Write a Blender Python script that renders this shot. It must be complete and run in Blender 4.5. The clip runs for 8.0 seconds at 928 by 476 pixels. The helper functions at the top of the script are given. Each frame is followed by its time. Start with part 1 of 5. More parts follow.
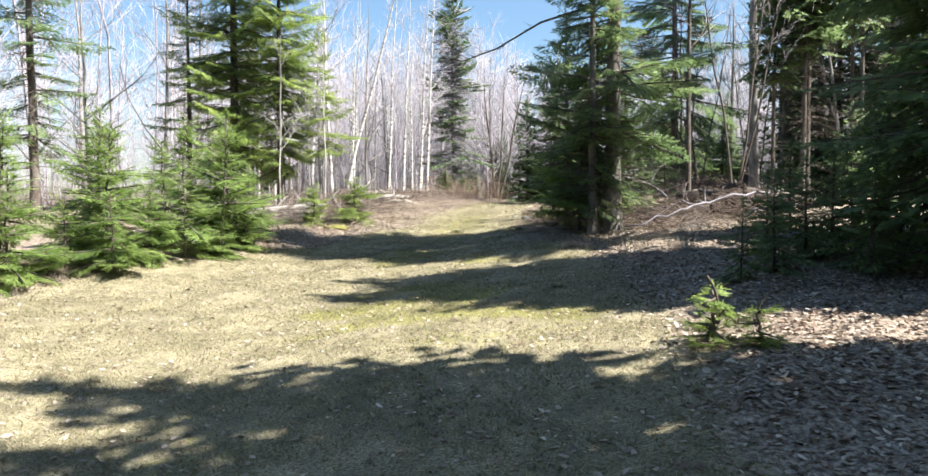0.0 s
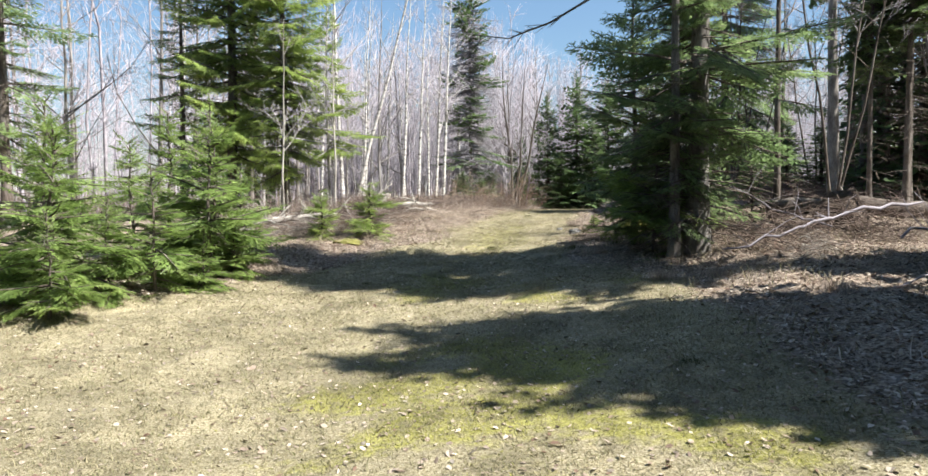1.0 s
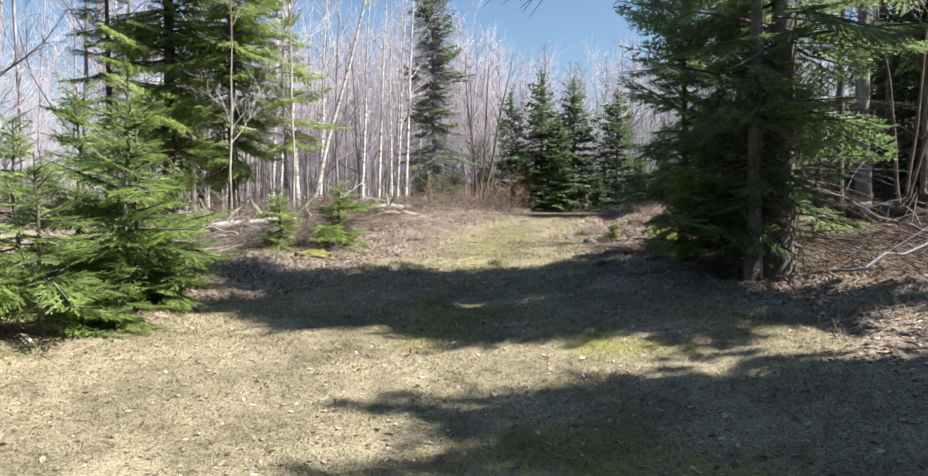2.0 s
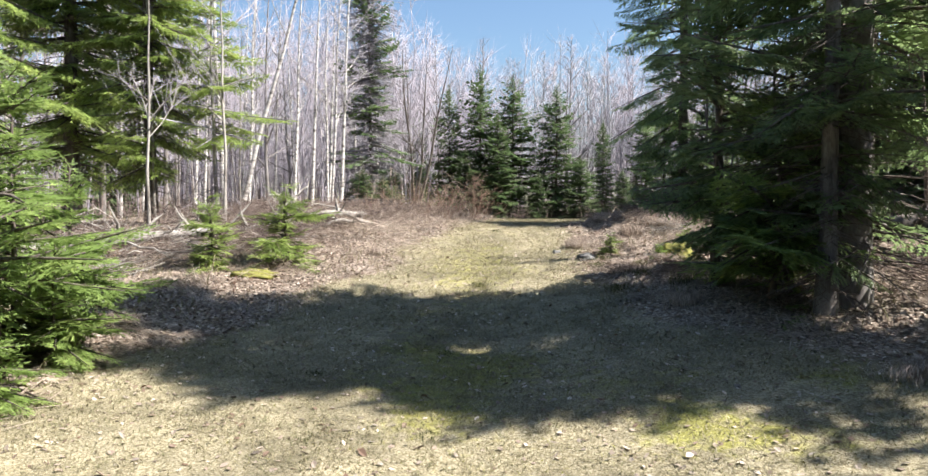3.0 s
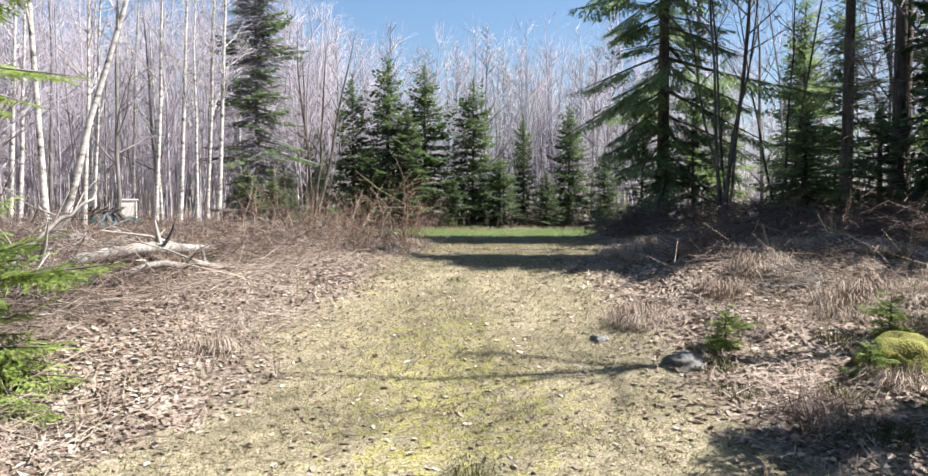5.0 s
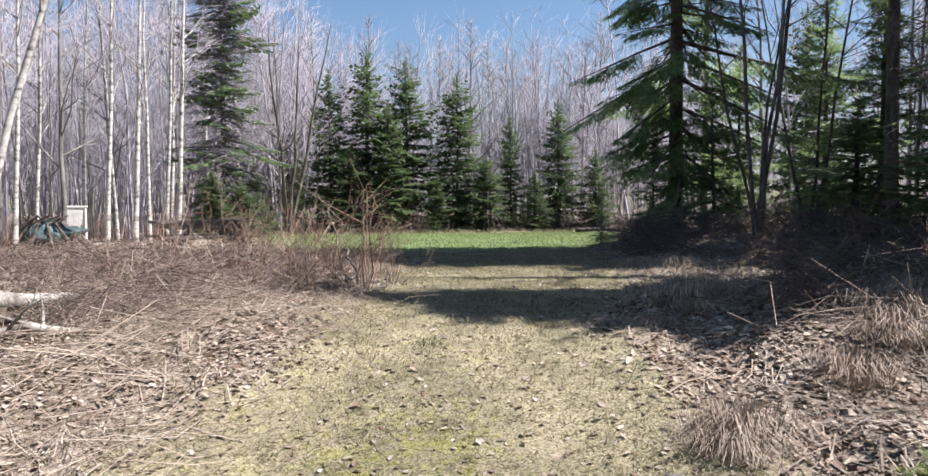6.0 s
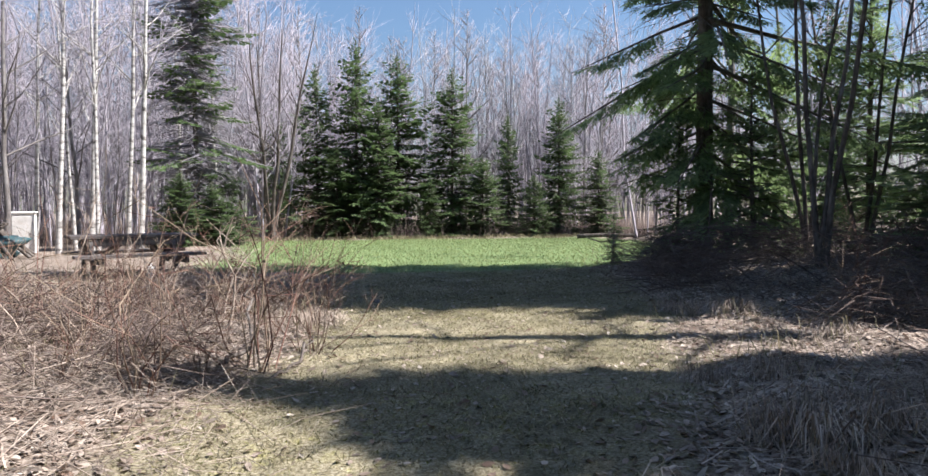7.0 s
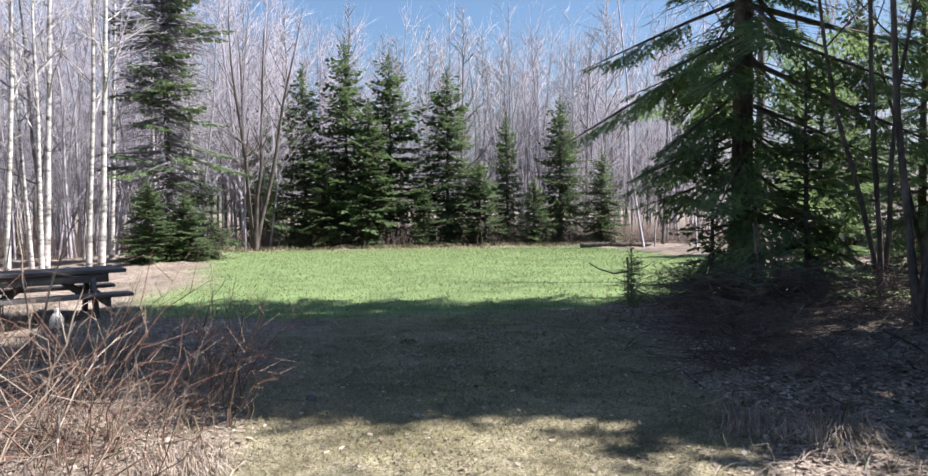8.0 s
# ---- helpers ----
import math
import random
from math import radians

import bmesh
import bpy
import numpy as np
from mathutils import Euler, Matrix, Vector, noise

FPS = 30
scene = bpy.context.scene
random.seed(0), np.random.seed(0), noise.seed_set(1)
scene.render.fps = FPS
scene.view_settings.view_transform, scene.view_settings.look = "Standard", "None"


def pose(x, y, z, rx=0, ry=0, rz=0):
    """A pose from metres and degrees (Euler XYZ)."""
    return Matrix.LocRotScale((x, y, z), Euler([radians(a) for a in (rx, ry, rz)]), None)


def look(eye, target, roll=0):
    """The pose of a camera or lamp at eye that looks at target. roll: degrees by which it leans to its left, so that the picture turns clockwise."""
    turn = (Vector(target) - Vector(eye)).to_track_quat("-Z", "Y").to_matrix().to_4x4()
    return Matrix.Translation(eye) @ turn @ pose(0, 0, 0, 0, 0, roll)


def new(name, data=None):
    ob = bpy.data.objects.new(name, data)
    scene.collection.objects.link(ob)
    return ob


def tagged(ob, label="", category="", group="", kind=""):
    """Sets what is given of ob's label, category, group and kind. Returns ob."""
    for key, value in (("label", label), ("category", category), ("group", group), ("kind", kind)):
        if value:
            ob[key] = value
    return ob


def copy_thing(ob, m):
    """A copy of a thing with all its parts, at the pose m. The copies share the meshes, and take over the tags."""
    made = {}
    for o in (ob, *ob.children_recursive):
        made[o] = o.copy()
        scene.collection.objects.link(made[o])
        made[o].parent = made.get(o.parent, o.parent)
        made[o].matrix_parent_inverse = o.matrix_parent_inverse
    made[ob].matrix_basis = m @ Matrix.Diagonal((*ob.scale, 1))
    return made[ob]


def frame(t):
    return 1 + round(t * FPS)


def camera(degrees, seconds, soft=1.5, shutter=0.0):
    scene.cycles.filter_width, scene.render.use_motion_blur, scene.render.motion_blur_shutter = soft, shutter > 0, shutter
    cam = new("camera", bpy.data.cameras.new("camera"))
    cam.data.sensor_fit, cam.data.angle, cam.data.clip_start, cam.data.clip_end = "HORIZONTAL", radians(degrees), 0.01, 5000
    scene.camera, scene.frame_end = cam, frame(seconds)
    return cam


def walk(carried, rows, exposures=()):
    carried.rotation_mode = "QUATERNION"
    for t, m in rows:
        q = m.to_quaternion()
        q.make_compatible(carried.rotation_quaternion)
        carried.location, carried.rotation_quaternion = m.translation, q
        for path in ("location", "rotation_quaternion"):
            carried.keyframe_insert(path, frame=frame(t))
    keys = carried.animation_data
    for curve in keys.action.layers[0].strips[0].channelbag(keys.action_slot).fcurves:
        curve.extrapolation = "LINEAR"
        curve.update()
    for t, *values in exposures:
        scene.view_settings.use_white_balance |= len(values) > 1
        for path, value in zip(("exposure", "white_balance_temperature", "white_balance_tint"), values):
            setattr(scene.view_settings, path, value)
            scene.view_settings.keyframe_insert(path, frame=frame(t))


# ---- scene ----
cam = camera(68.5, 8.0, soft=1.5)
PATH = [
    (0, (0.0, 0.0, 1.4), (-0.319, 1.972, 1.313), -0.1),
    (0.5, (-0.425, 1.483, 1.479), (-0.77, 3.451, 1.393), -0.1),
    (1, (-1.026, 2.777, 1.662), (-1.375, 4.744, 1.574), -0.2),
    (1.5, (-1.715, 4.103, 1.696), (-2.046, 6.074, 1.61), -0.0),
    (2, (-2.258, 5.376, 1.742), (-2.465, 7.363, 1.654), 0.0),
    (2.2, (-2.459, 5.815, 1.806), (-2.604, 7.808, 1.717), 0.1),
    (3.3, (-3.388, 8.013, 1.96), (-3.358, 10.011, 1.87), 0.1),
    (3.5, (-3.487, 8.596, 2.008), (-3.444, 10.593, 1.919), 0.1),
    (4, (-3.557, 10.216, 2.029), (-3.438, 12.21, 1.939), 0.0),
    (4.5, (-3.551, 11.77, 2.13), (-3.329, 13.756, 2.042), 0.1),
    (5, (-3.517, 13.376, 2.225), (-3.224, 15.352, 2.139), 0.2),
    (5.2, (-3.49, 13.887, 2.276), (-3.174, 15.86, 2.189), 0.2),
    (6.3, (-2.902, 16.598, 2.492), (-2.566, 18.568, 2.404), -0.3),
    (6.5, (-2.777, 17.129, 2.533), (-2.439, 19.098, 2.446), -0.2),
    (7, (-2.375, 18.392, 2.648), (-2.038, 20.362, 2.561), -0.2),
    (7.5, (-2.004, 19.548, 2.822), (-1.661, 21.517, 2.734), -0.3),
    (8, (-1.749, 20.661, 3.109), (-1.412, 22.63, 3.019), -0.4),
]
walk(cam, [(t, look(eye, target, roll)) for t, eye, target, roll in PATH], [(0, 1.92, 6450, 8), (0.7, 1.74, 6450, 8), (1.7, 1.44, 6450, 10), (3.4, 1.72, 6450, 12), (4.5, 1.68, 6400, 12), (6.3, 1.3, 6200, 15), (8, 1.4, 6150, 14)])

# ---- world and sun ----
SUN_TO = Vector((0.63, -0.115, 0.77)).normalized()
world = bpy.data.worlds.new("sky_world")
scene.world = world
world.use_nodes = True
wn = world.node_tree
sky = wn.nodes.new("ShaderNodeTexSky")
sky.sky_type = "NISHITA"
sky.sun_disc = False
sky.sun_elevation = math.asin(SUN_TO.z)
sky.sun_rotation = math.atan2(SUN_TO.x, SUN_TO.y)
sky.air_density, sky.dust_density, sky.ozone_density = 1.4, 1.0, 6.0
wn.links.new(sky.outputs[0], wn.nodes["Background"].inputs[0])
wn.nodes["Background"].inputs[1].default_value = 0.054
sun_data = bpy.data.lights.new("sun", "SUN")
sun_data.energy, sun_data.angle, sun_data.color = 5.0, radians(0.55), (1.0, 0.96, 0.9)
sun = new("sun", sun_data)
sun.matrix_world = look(SUN_TO * 60, (0, 0, 0))


# ---- materials ----
def shader(name, stops, scale=8.0, fine=60.0, rough=0.85, bump=0.3, stretch=(1, 1, 1), vary="none", vary_by=0.25, through_light=0.0, tint=None, spec=0.3):
    """Two scales of noise through a colour ramp, relief, and a little change from piece to piece."""
    m = bpy.data.materials.new(name)
    m.use_nodes = True
    nt = m.node_tree
    b = nt.nodes["Principled BSDF"]
    b.inputs["Roughness"].default_value = rough
    b.inputs["Specular IOR Level"].default_value = spec
    tc = nt.nodes.new("ShaderNodeTexCoord")
    mp = nt.nodes.new("ShaderNodeMapping")
    mp.inputs["Scale"].default_value = stretch
    nt.links.new(tc.outputs["Object"], mp.inputs[0])
    n1, n2 = nt.nodes.new("ShaderNodeTexNoise"), nt.nodes.new("ShaderNodeTexNoise")
    for n, s, d in ((n1, scale, 4), (n2, fine, 3)):
        n.inputs["Scale"].default_value, n.inputs["Detail"].default_value = s, d
        nt.links.new(mp.outputs[0], n.inputs["Vector"])
    add = nt.nodes.new("ShaderNodeMath")
    add.operation = "MULTIPLY_ADD"
    nt.links.new(n2.outputs["Fac"], add.inputs[0])
    add.inputs[1].default_value = 0.5
    nt.links.new(n1.outputs["Fac"], add.inputs[2])
    sub = nt.nodes.new("ShaderNodeMath")
    sub.operation = "SUBTRACT"
    nt.links.new(add.outputs[0], sub.inputs[0])
    sub.inputs[1].default_value = 0.25
    ramp = nt.nodes.new("ShaderNodeValToRGB")
    e = ramp.color_ramp.elements
    while len(e) < len(stops):
        e.new(0.5)
    for k, (p, c) in zip(e, stops):
        k.position, k.color = p, (*c, 1)
    nt.links.new(sub.outputs[0], ramp.inputs[0])
    colour = ramp.outputs[0]
    if vary != "none":
        if vary == "island":
            rnd = nt.nodes.new("ShaderNodeNewGeometry").outputs["Random Per Island"]
        else:
            rnd = nt.nodes.new("ShaderNodeObjectInfo").outputs["Random"]
        hsv = nt.nodes.new("ShaderNodeHueSaturation")
        mr = nt.nodes.new("ShaderNodeMapRange")
        mr.inputs["To Min"].default_value, mr.inputs["To Max"].default_value = 1 - vary_by, 1 + vary_by
        nt.links.new(rnd, mr.inputs[0])
        nt.links.new(mr.outputs[0], hsv.inputs["Value"])
        nt.links.new(colour, hsv.inputs["Color"])
        colour = hsv.outputs[0]
        if tint:
            mix = nt.nodes.new("ShaderNodeMix")
            mix.data_type = "RGBA"
            frac = nt.nodes.new("ShaderNodeMath")
            frac.operation = "FRACT"
            mul = nt.nodes.new("ShaderNodeMath")
            mul.operation = "MULTIPLY"
            mul.inputs[1].default_value = 7.31
            nt.links.new(rnd, mul.inputs[0])
            nt.links.new(mul.outputs[0], frac.inputs[0])
            pw = nt.nodes.new("ShaderNodeMath")
            pw.operation = "POWER"
            pw.inputs[1].default_value = 2.0
            nt.links.new(frac.outputs[0], pw.inputs[0])
            nt.links.new(pw.outputs[0], mix.inputs[0])
            nt.links.new(colour, mix.inputs[6])
            mix.inputs[7].default_value = (*tint, 1)
            colour = mix.outputs[2]
    nt.links.new(colour, b.inputs["Base Color"])
    if bump:
        bp = nt.nodes.new("ShaderNodeBump")
        bp.inputs["Strength"].default_value = bump
        bp.inputs["Distance"].default_value = 0.02
        nt.links.new(sub.outputs[0], bp.inputs["Height"])
        nt.links.new(bp.outputs[0], b.inputs["Normal"])
    if through_light:
        tr = nt.nodes.new("ShaderNodeBsdfTranslucent")
        nt.links.new(colour, tr.inputs[0])
        ms = nt.nodes.new("ShaderNodeMixShader")
        ms.inputs[0].default_value = through_light
        nt.links.new(b.outputs[0], ms.inputs[1])
        nt.links.new(tr.outputs[0], ms.inputs[2])
        nt.links.new(ms.outputs[0], nt.nodes["Material Output"].inputs[0])
    return m


M_NEEDLE = shader("fir_needles", [(0.3, (0.12, 0.18, 0.075)), (0.55, (0.195, 0.265, 0.112)), (0.8, (0.28, 0.345, 0.155))], 0.9, 9, 0.45, 0, vary="island", vary_by=0.4, through_light=0.6, spec=0.4)
M_NEEDLE_YOUNG = shader("young_fir_needles", [(0.3, (0.125, 0.19, 0.05)), (0.55, (0.205, 0.285, 0.08)), (0.8, (0.31, 0.375, 0.125))], 1.6, 9, 0.45, 0, vary="island", vary_by=0.35, through_light=0.5, spec=0.4)
M_NEEDLE_SPRING = shader("spring_fir_needles", [(0.3, (0.17, 0.24, 0.06)), (0.55, (0.26, 0.335, 0.09)), (0.8, (0.36, 0.41, 0.13))], 1.4, 9, 0.45, 0, vary="island", vary_by=0.4, through_light=0.55, spec=0.4)
M_NEEDLE_DARK = shader("spruce_needles", [(0.3, (0.055, 0.095, 0.038)), (0.55, (0.09, 0.145, 0.055)), (0.8, (0.135, 0.195, 0.075))], 0.8, 9, 0.45, 0, vary="island", vary_by=0.4, through_light=0.48, spec=0.4)
M_NEEDLE_FAR = shader("far_spruce_needles", [(0.3, (0.075, 0.12, 0.05)), (0.55, (0.12, 0.175, 0.07)), (0.8, (0.18, 0.235, 0.1))], 0.5, 5, 0.5, 0, vary="island", vary_by=0.4, through_light=0.45, spec=0.3)
M_BARK = shader("conifer_bark", [(0.3, (0.05, 0.038, 0.03)), (0.5, (0.11, 0.09, 0.075)), (0.75, (0.2, 0.18, 0.16))], 7, 40, 0.95, 0.8, (1, 1, 0.3), vary="object", vary_by=0.15)
M_GREY_BARK = shader("grey_bark", [(0.3, (0.099, 0.086, 0.077)), (0.5, (0.180, 0.162, 0.149)), (0.75, (0.297, 0.279, 0.261))], 6, 40, 0.95, 0.6, (1, 1, 0.35), vary="object", vary_by=0.2)
M_BIRCH = shader("birch_bark", [(0.28, (0.052, 0.043, 0.039)), (0.4, (0.258, 0.237, 0.215)), (0.52, (0.447, 0.421, 0.387)), (0.8, (0.619, 0.602, 0.568))], 3, 22, 0.8, 0.3, (1, 1, 2.2), vary="object", vary_by=0.08)
# lilac cast puts the haze of the distant woods into the twig colour
M_TWIG = shader("bare_twigs", [(0.3, (0.191, 0.170, 0.186)), (0.6, (0.310, 0.284, 0.310)), (0.8, (0.424, 0.397, 0.428))], 3, 20, 0.9, 0, vary="object", vary_by=0.2)
M_PALE = shader("pale_far_bark", [(0.3, (0.280, 0.264, 0.264)), (0.55, (0.419, 0.404, 0.404)), (0.8, (0.559, 0.538, 0.538))], 2, 12, 0.9, 0, vary="island", vary_by=0.2)
M_BRUSH = shader("brushwood", [(0.3, (0.080, 0.056, 0.048)), (0.55, (0.160, 0.120, 0.100)), (0.8, (0.256, 0.208, 0.176))], 2, 12, 0.9, 0, vary="island", vary_by=0.3)
M_STALK = shader("dry_stalks", [(0.3, (0.204, 0.153, 0.119)), (0.55, (0.357, 0.289, 0.230)), (0.8, (0.493, 0.425, 0.357))], 3, 20, 0.85, 0, vary="island", vary_by=0.3)
M_RED_TWIG = shader("red_brown_stems", [(0.3, (0.072, 0.034, 0.026)), (0.55, (0.155, 0.075, 0.055)), (0.8, (0.262, 0.15, 0.113))], 3, 20, 0.85, 0, vary="island", vary_by=0.35, tint=(0.3, 0.24, 0.17))
M_DEAD = shader("weathered_dead_wood", [(0.3, (0.128, 0.112, 0.096)), (0.5, (0.288, 0.264, 0.232)), (0.75, (0.464, 0.432, 0.384))], 5, 50, 0.9, 0.6, (1, 1, 0.3), vary="object", vary_by=0.15)
M_STRAW = shader("dry_grass", [(0.3, (0.168, 0.139, 0.084)), (0.55, (0.286, 0.248, 0.155)), (0.8, (0.420, 0.370, 0.260))], 1.6, 9, 0.8, 0, vary="island", vary_by=0.5, through_light=0.35, tint=(0.2, 0.2, 0.1))
M_OLIVE = shader("olive_grass", [(0.3, (0.041, 0.045, 0.016)), (0.55, (0.090, 0.090, 0.033)), (0.8, (0.164, 0.148, 0.066))], 3, 12, 0.8, 0, vary="island", vary_by=0.35, through_light=0.2)
# dark tint: brown leaves, and small shadows within the litter put in as colour
M_LITTER = shader("fallen_leaves", [(0.3, (0.269, 0.210, 0.168)), (0.55, (0.420, 0.353, 0.286)), (0.8, (0.554, 0.496, 0.428))], 3, 18, 0.7, 0, vary="island", vary_by=0.6, through_light=0.2, tint=(0.15, 0.09, 0.06))
M_LAWN = shader("lawn_blades", [(0.3, (0.099, 0.158, 0.050)), (0.55, (0.153, 0.225, 0.081)), (0.8, (0.225, 0.297, 0.122))], 0.6, 6, 0.6, 0, vary="island", vary_by=0.3, through_light=0.3, tint=(0.34, 0.33, 0.14))
M_MOSS = shader("moss", [(0.3, (0.055, 0.055, 0.017)), (0.55, (0.175, 0.17, 0.042)), (0.8, (0.3, 0.285, 0.085))], 9, 70, 1.0, 1.0)
M_STONE = shader("granite", [(0.3, (0.074, 0.070, 0.066)), (0.55, (0.156, 0.152, 0.143)), (0.8, (0.246, 0.246, 0.230))], 6, 70, 0.9, 0.6)
M_PLANK = shader("weathered_planks", [(0.3, (0.068, 0.058, 0.054)), (0.55, (0.135, 0.120, 0.112)), (0.8, (0.210, 0.195, 0.184))], 4, 40, 0.85, 0.4, (0.3, 3, 3), vary="object", vary_by=0.15)
M_SOIL = shader("root_soil", [(0.3, (0.024, 0.018, 0.014)), (0.55, (0.056, 0.040, 0.030)), (0.8, (0.104, 0.080, 0.060))], 6, 40, 1.0, 1.0)
M_CREAM = shader("weathered_cream_paint", [(0.3, (0.5, 0.47, 0.42)), (0.5, (0.66, 0.63, 0.58)), (0.8, (0.74, 0.72, 0.68))], 3, 40, 0.6, 0.15)
M_TARP = shader("blue_tarpaulin", [(0.3, (0.015, 0.035, 0.04)), (0.55, (0.04, 0.08, 0.085)), (0.8, (0.1, 0.16, 0.16))], 4, 30, 0.5, 0.6)


# ---- the lie of the land ----
PROFILE_Y = (-60, -5, 0, 5, 8, 10, 11.5, 14, 15.8, 17.5, 19.5, 21.2, 24, 28, 31, 46, 60, 80, 400)
PROFILE_Z = (-1.6, -0.6, -0.36, -0.02, 0.06, 0.19, 0.33, 0.5, 0.65, 0.86, 1.15, 1.5, 1.6, 1.55, 1.47, 1.12, 0.82, 0.7, 0.7)


def smooth(a, b, v):
    k = np.clip((np.asarray(v, float) - a) / (b - a), 0, 1)
    return k * k * (3 - 2 * k)


def wave(x, y, f, seed):
    """Cheap smooth noise between -1 and 1."""
    a = np.sin(x * f * 1.7 + 1.3 * np.sin(y * f * 1.1 + seed) + seed * 2.1)
    b = np.sin(y * f * 1.9 + 1.7 * np.sin(x * f * 0.9 + seed * 1.7) + seed * 0.7)
    c = np.sin((x + y) * f * 0.8 + 2.3 * np.sin((x - y) * f * 0.6 + seed))
    return (a + b + c) / 3


def trail_mid(y):
    return np.interp(y, (-10, 0, 8, 10, 12, 15, 18, 21, 24, 28, 40), (-4.2, -4.2, -3.85, -3.65, -3.35, -3.5, -2.95, -2.3, -1.0, -0.3, 1.0))


def trail_half(y):
    return np.interp(y, (-10, 0, 8, 10, 12, 15, 18, 21, 24, 28), (4.8, 4.8, 4.35, 3.85, 3.15, 2.0, 1.55, 1.15, 1.35, 2.1))


def off_trail(x, y):
    """0 on the mown trail, 1 among the trees."""
    d = np.abs(x - trail_mid(y)) - trail_half(y) + 0.35 * wave(x, y, 1.3, 2.0)
    return smooth(-0.3, 0.7, d)


def lawn_part(x, y):
    left = -4.2 - 0.12 * (np.asarray(y) - 32) + 0.8 * wave(x, y, 0.5, 5.0)
    return smooth(30.0, 32.0, y + 0.4 * wave(x, y, 1.1, 3.0)) * smooth(left - 2.2, left + 1.6, x) * (1 - smooth(10.5, 12.5, x + 0.5 * wave(x, y, 0.9, 2.0))) * (1 - smooth(56.5, 58.5, y + 0.6 * wave(x, y, 0.7, 1.0)))


def mossy(x, y):
    """How much moss stands among the trail grass: patches near the middle and to its side."""
    patch = np.clip(0.5 + 0.95 * wave(x, y, 0.75, 9.0) + 0.35 * wave(x, y, 2.1, 2.0), 0, 1)
    spots = 0.9 * np.exp(-((x + 0.1) / 0.9) ** 2 - ((y - 6.5) / 0.7) ** 2) + 0.8 * np.exp(-((x + 3.4) / 0.8) ** 2 - ((y - 13.0) / 1.2) ** 2) + 1.1 * np.exp(-((x + 2.0) / 1.2) ** 2 - ((y - 8.0) / 1.5) ** 2) + 0.9 * np.exp(-((x + 1.0) / 1.0) ** 2 - ((y - 11.8) / 0.7) ** 2)
    middle = np.exp(-((x - trail_mid(y) - 2.0 * (1 - smooth(9, 17, y))) / 1.5) ** 2)
    return np.clip(0.65 * patch * middle + 0.3 * smooth(14, 18, y) * middle + 1.9 * spots * (0.65 + 1.0 * wave(x, y, 2.4, 1.0)), 0, 1.3)


def lie(x, y):
    x, y = np.asarray(x, float), np.asarray(y, float)
    z = sum(np.interp(y + d, PROFILE_Y, PROFILE_Z) for d in (-0.8, -0.4, 0, 0.4, 0.8)) / 5
    z = z + 0.12 * (1 - smooth(16, 24, y)) * smooth(-20, 0, y) * np.clip(x + 3, 0, 4.7)
    z = z + 0.2 * smooth(5.8, 7.8, -x) * smooth(8.5, 10.5, y) * (1 - smooth(15, 18, y)) - 0.02 * np.clip(-x - 9, 0, 8)
    wild = off_trail(x, y) * (1 - lawn_part(x, y))
    z = z + wild * (0.07 * wave(x, y, 0.9, 1.0) + 0.06 * wave(x, y, 2.3, 4.0) + 0.035 * wave(x, y, 4.6, 2.0))
    z = z + 0.012 * wave(x, y, 3.7, 7.0)
    z = z + 0.34 * np.exp(-((x - 1.2) / 1.9) ** 2 - ((y - 20.3) / 1.2) ** 2)
    z = z + 0.3 * np.exp(-((x - 3.3) / 1.0) ** 2 - ((y - 29.0) / 1.5) ** 2)
    z = z + 0.4 * np.exp(-((x - 4.9) / 1.9) ** 2 - ((y - 26.6) / 2.6) ** 2)
    z = z + 0.18 * np.exp(-((x + 5.6) / 2.0) ** 2 - ((y - 22.5) / 2.4) ** 2)
    return z


def floor_at(x, y):
    return float(lie(x, y))


# ---- mesh helpers ----
def make_mesh(name, chunks, mat, smooth_shade=True):
    """One mesh from (vertices, faces) arrays; all faces of a chunk have the same number of corners."""
    vs, loops, starts, totals, base, at = [], [], [], [], 0, 0
    for v, f in chunks:
        f = np.asarray(f, np.int64)
        if len(f) == 0:
            continue
        vs.append(np.asarray(v, np.float32))
        k = f.shape[1]
        loops.append((f + base).ravel())
        starts.append(at + np.arange(len(f)) * k)
        totals.append(np.full(len(f), k))
        at += f.size
        base += len(v)
    me = bpy.data.meshes.new(name)
    vs = np.concatenate(vs)
    loops, starts, totals = np.concatenate(loops), np.concatenate(starts), np.concatenate(totals)
    me.vertices.add(len(vs))
    me.vertices.foreach_set("co", vs.ravel())
    me.loops.add(len(loops))
    me.loops.foreach_set("vertex_index", loops.astype(np.int32))
    me.polygons.add(len(starts))
    me.polygons.foreach_set("loop_start", starts.astype(np.int32))
    me.polygons.foreach_set("loop_total", totals.astype(np.int32))
    me.polygons.foreach_set("use_smooth", np.full(len(starts), smooth_shade))
    me.update(calc_edges=True)
    me.validate()
    me.materials.append(mat)
    return me


def part(name, chunks, mat, parent=None, label="", smooth_shade=True):
    ob = new(name, make_mesh(name, chunks, mat, smooth_shade))
    ob.parent = parent
    return tagged(ob, label)


def from_bm(name, bm, mat, parent=None, label=""):
    me = bpy.data.meshes.new(name)
    bm.to_mesh(me)
    bm.free()
    me.materials.append(mat)
    ob = new(name, me)
    ob.parent = parent
    return tagged(ob, label)


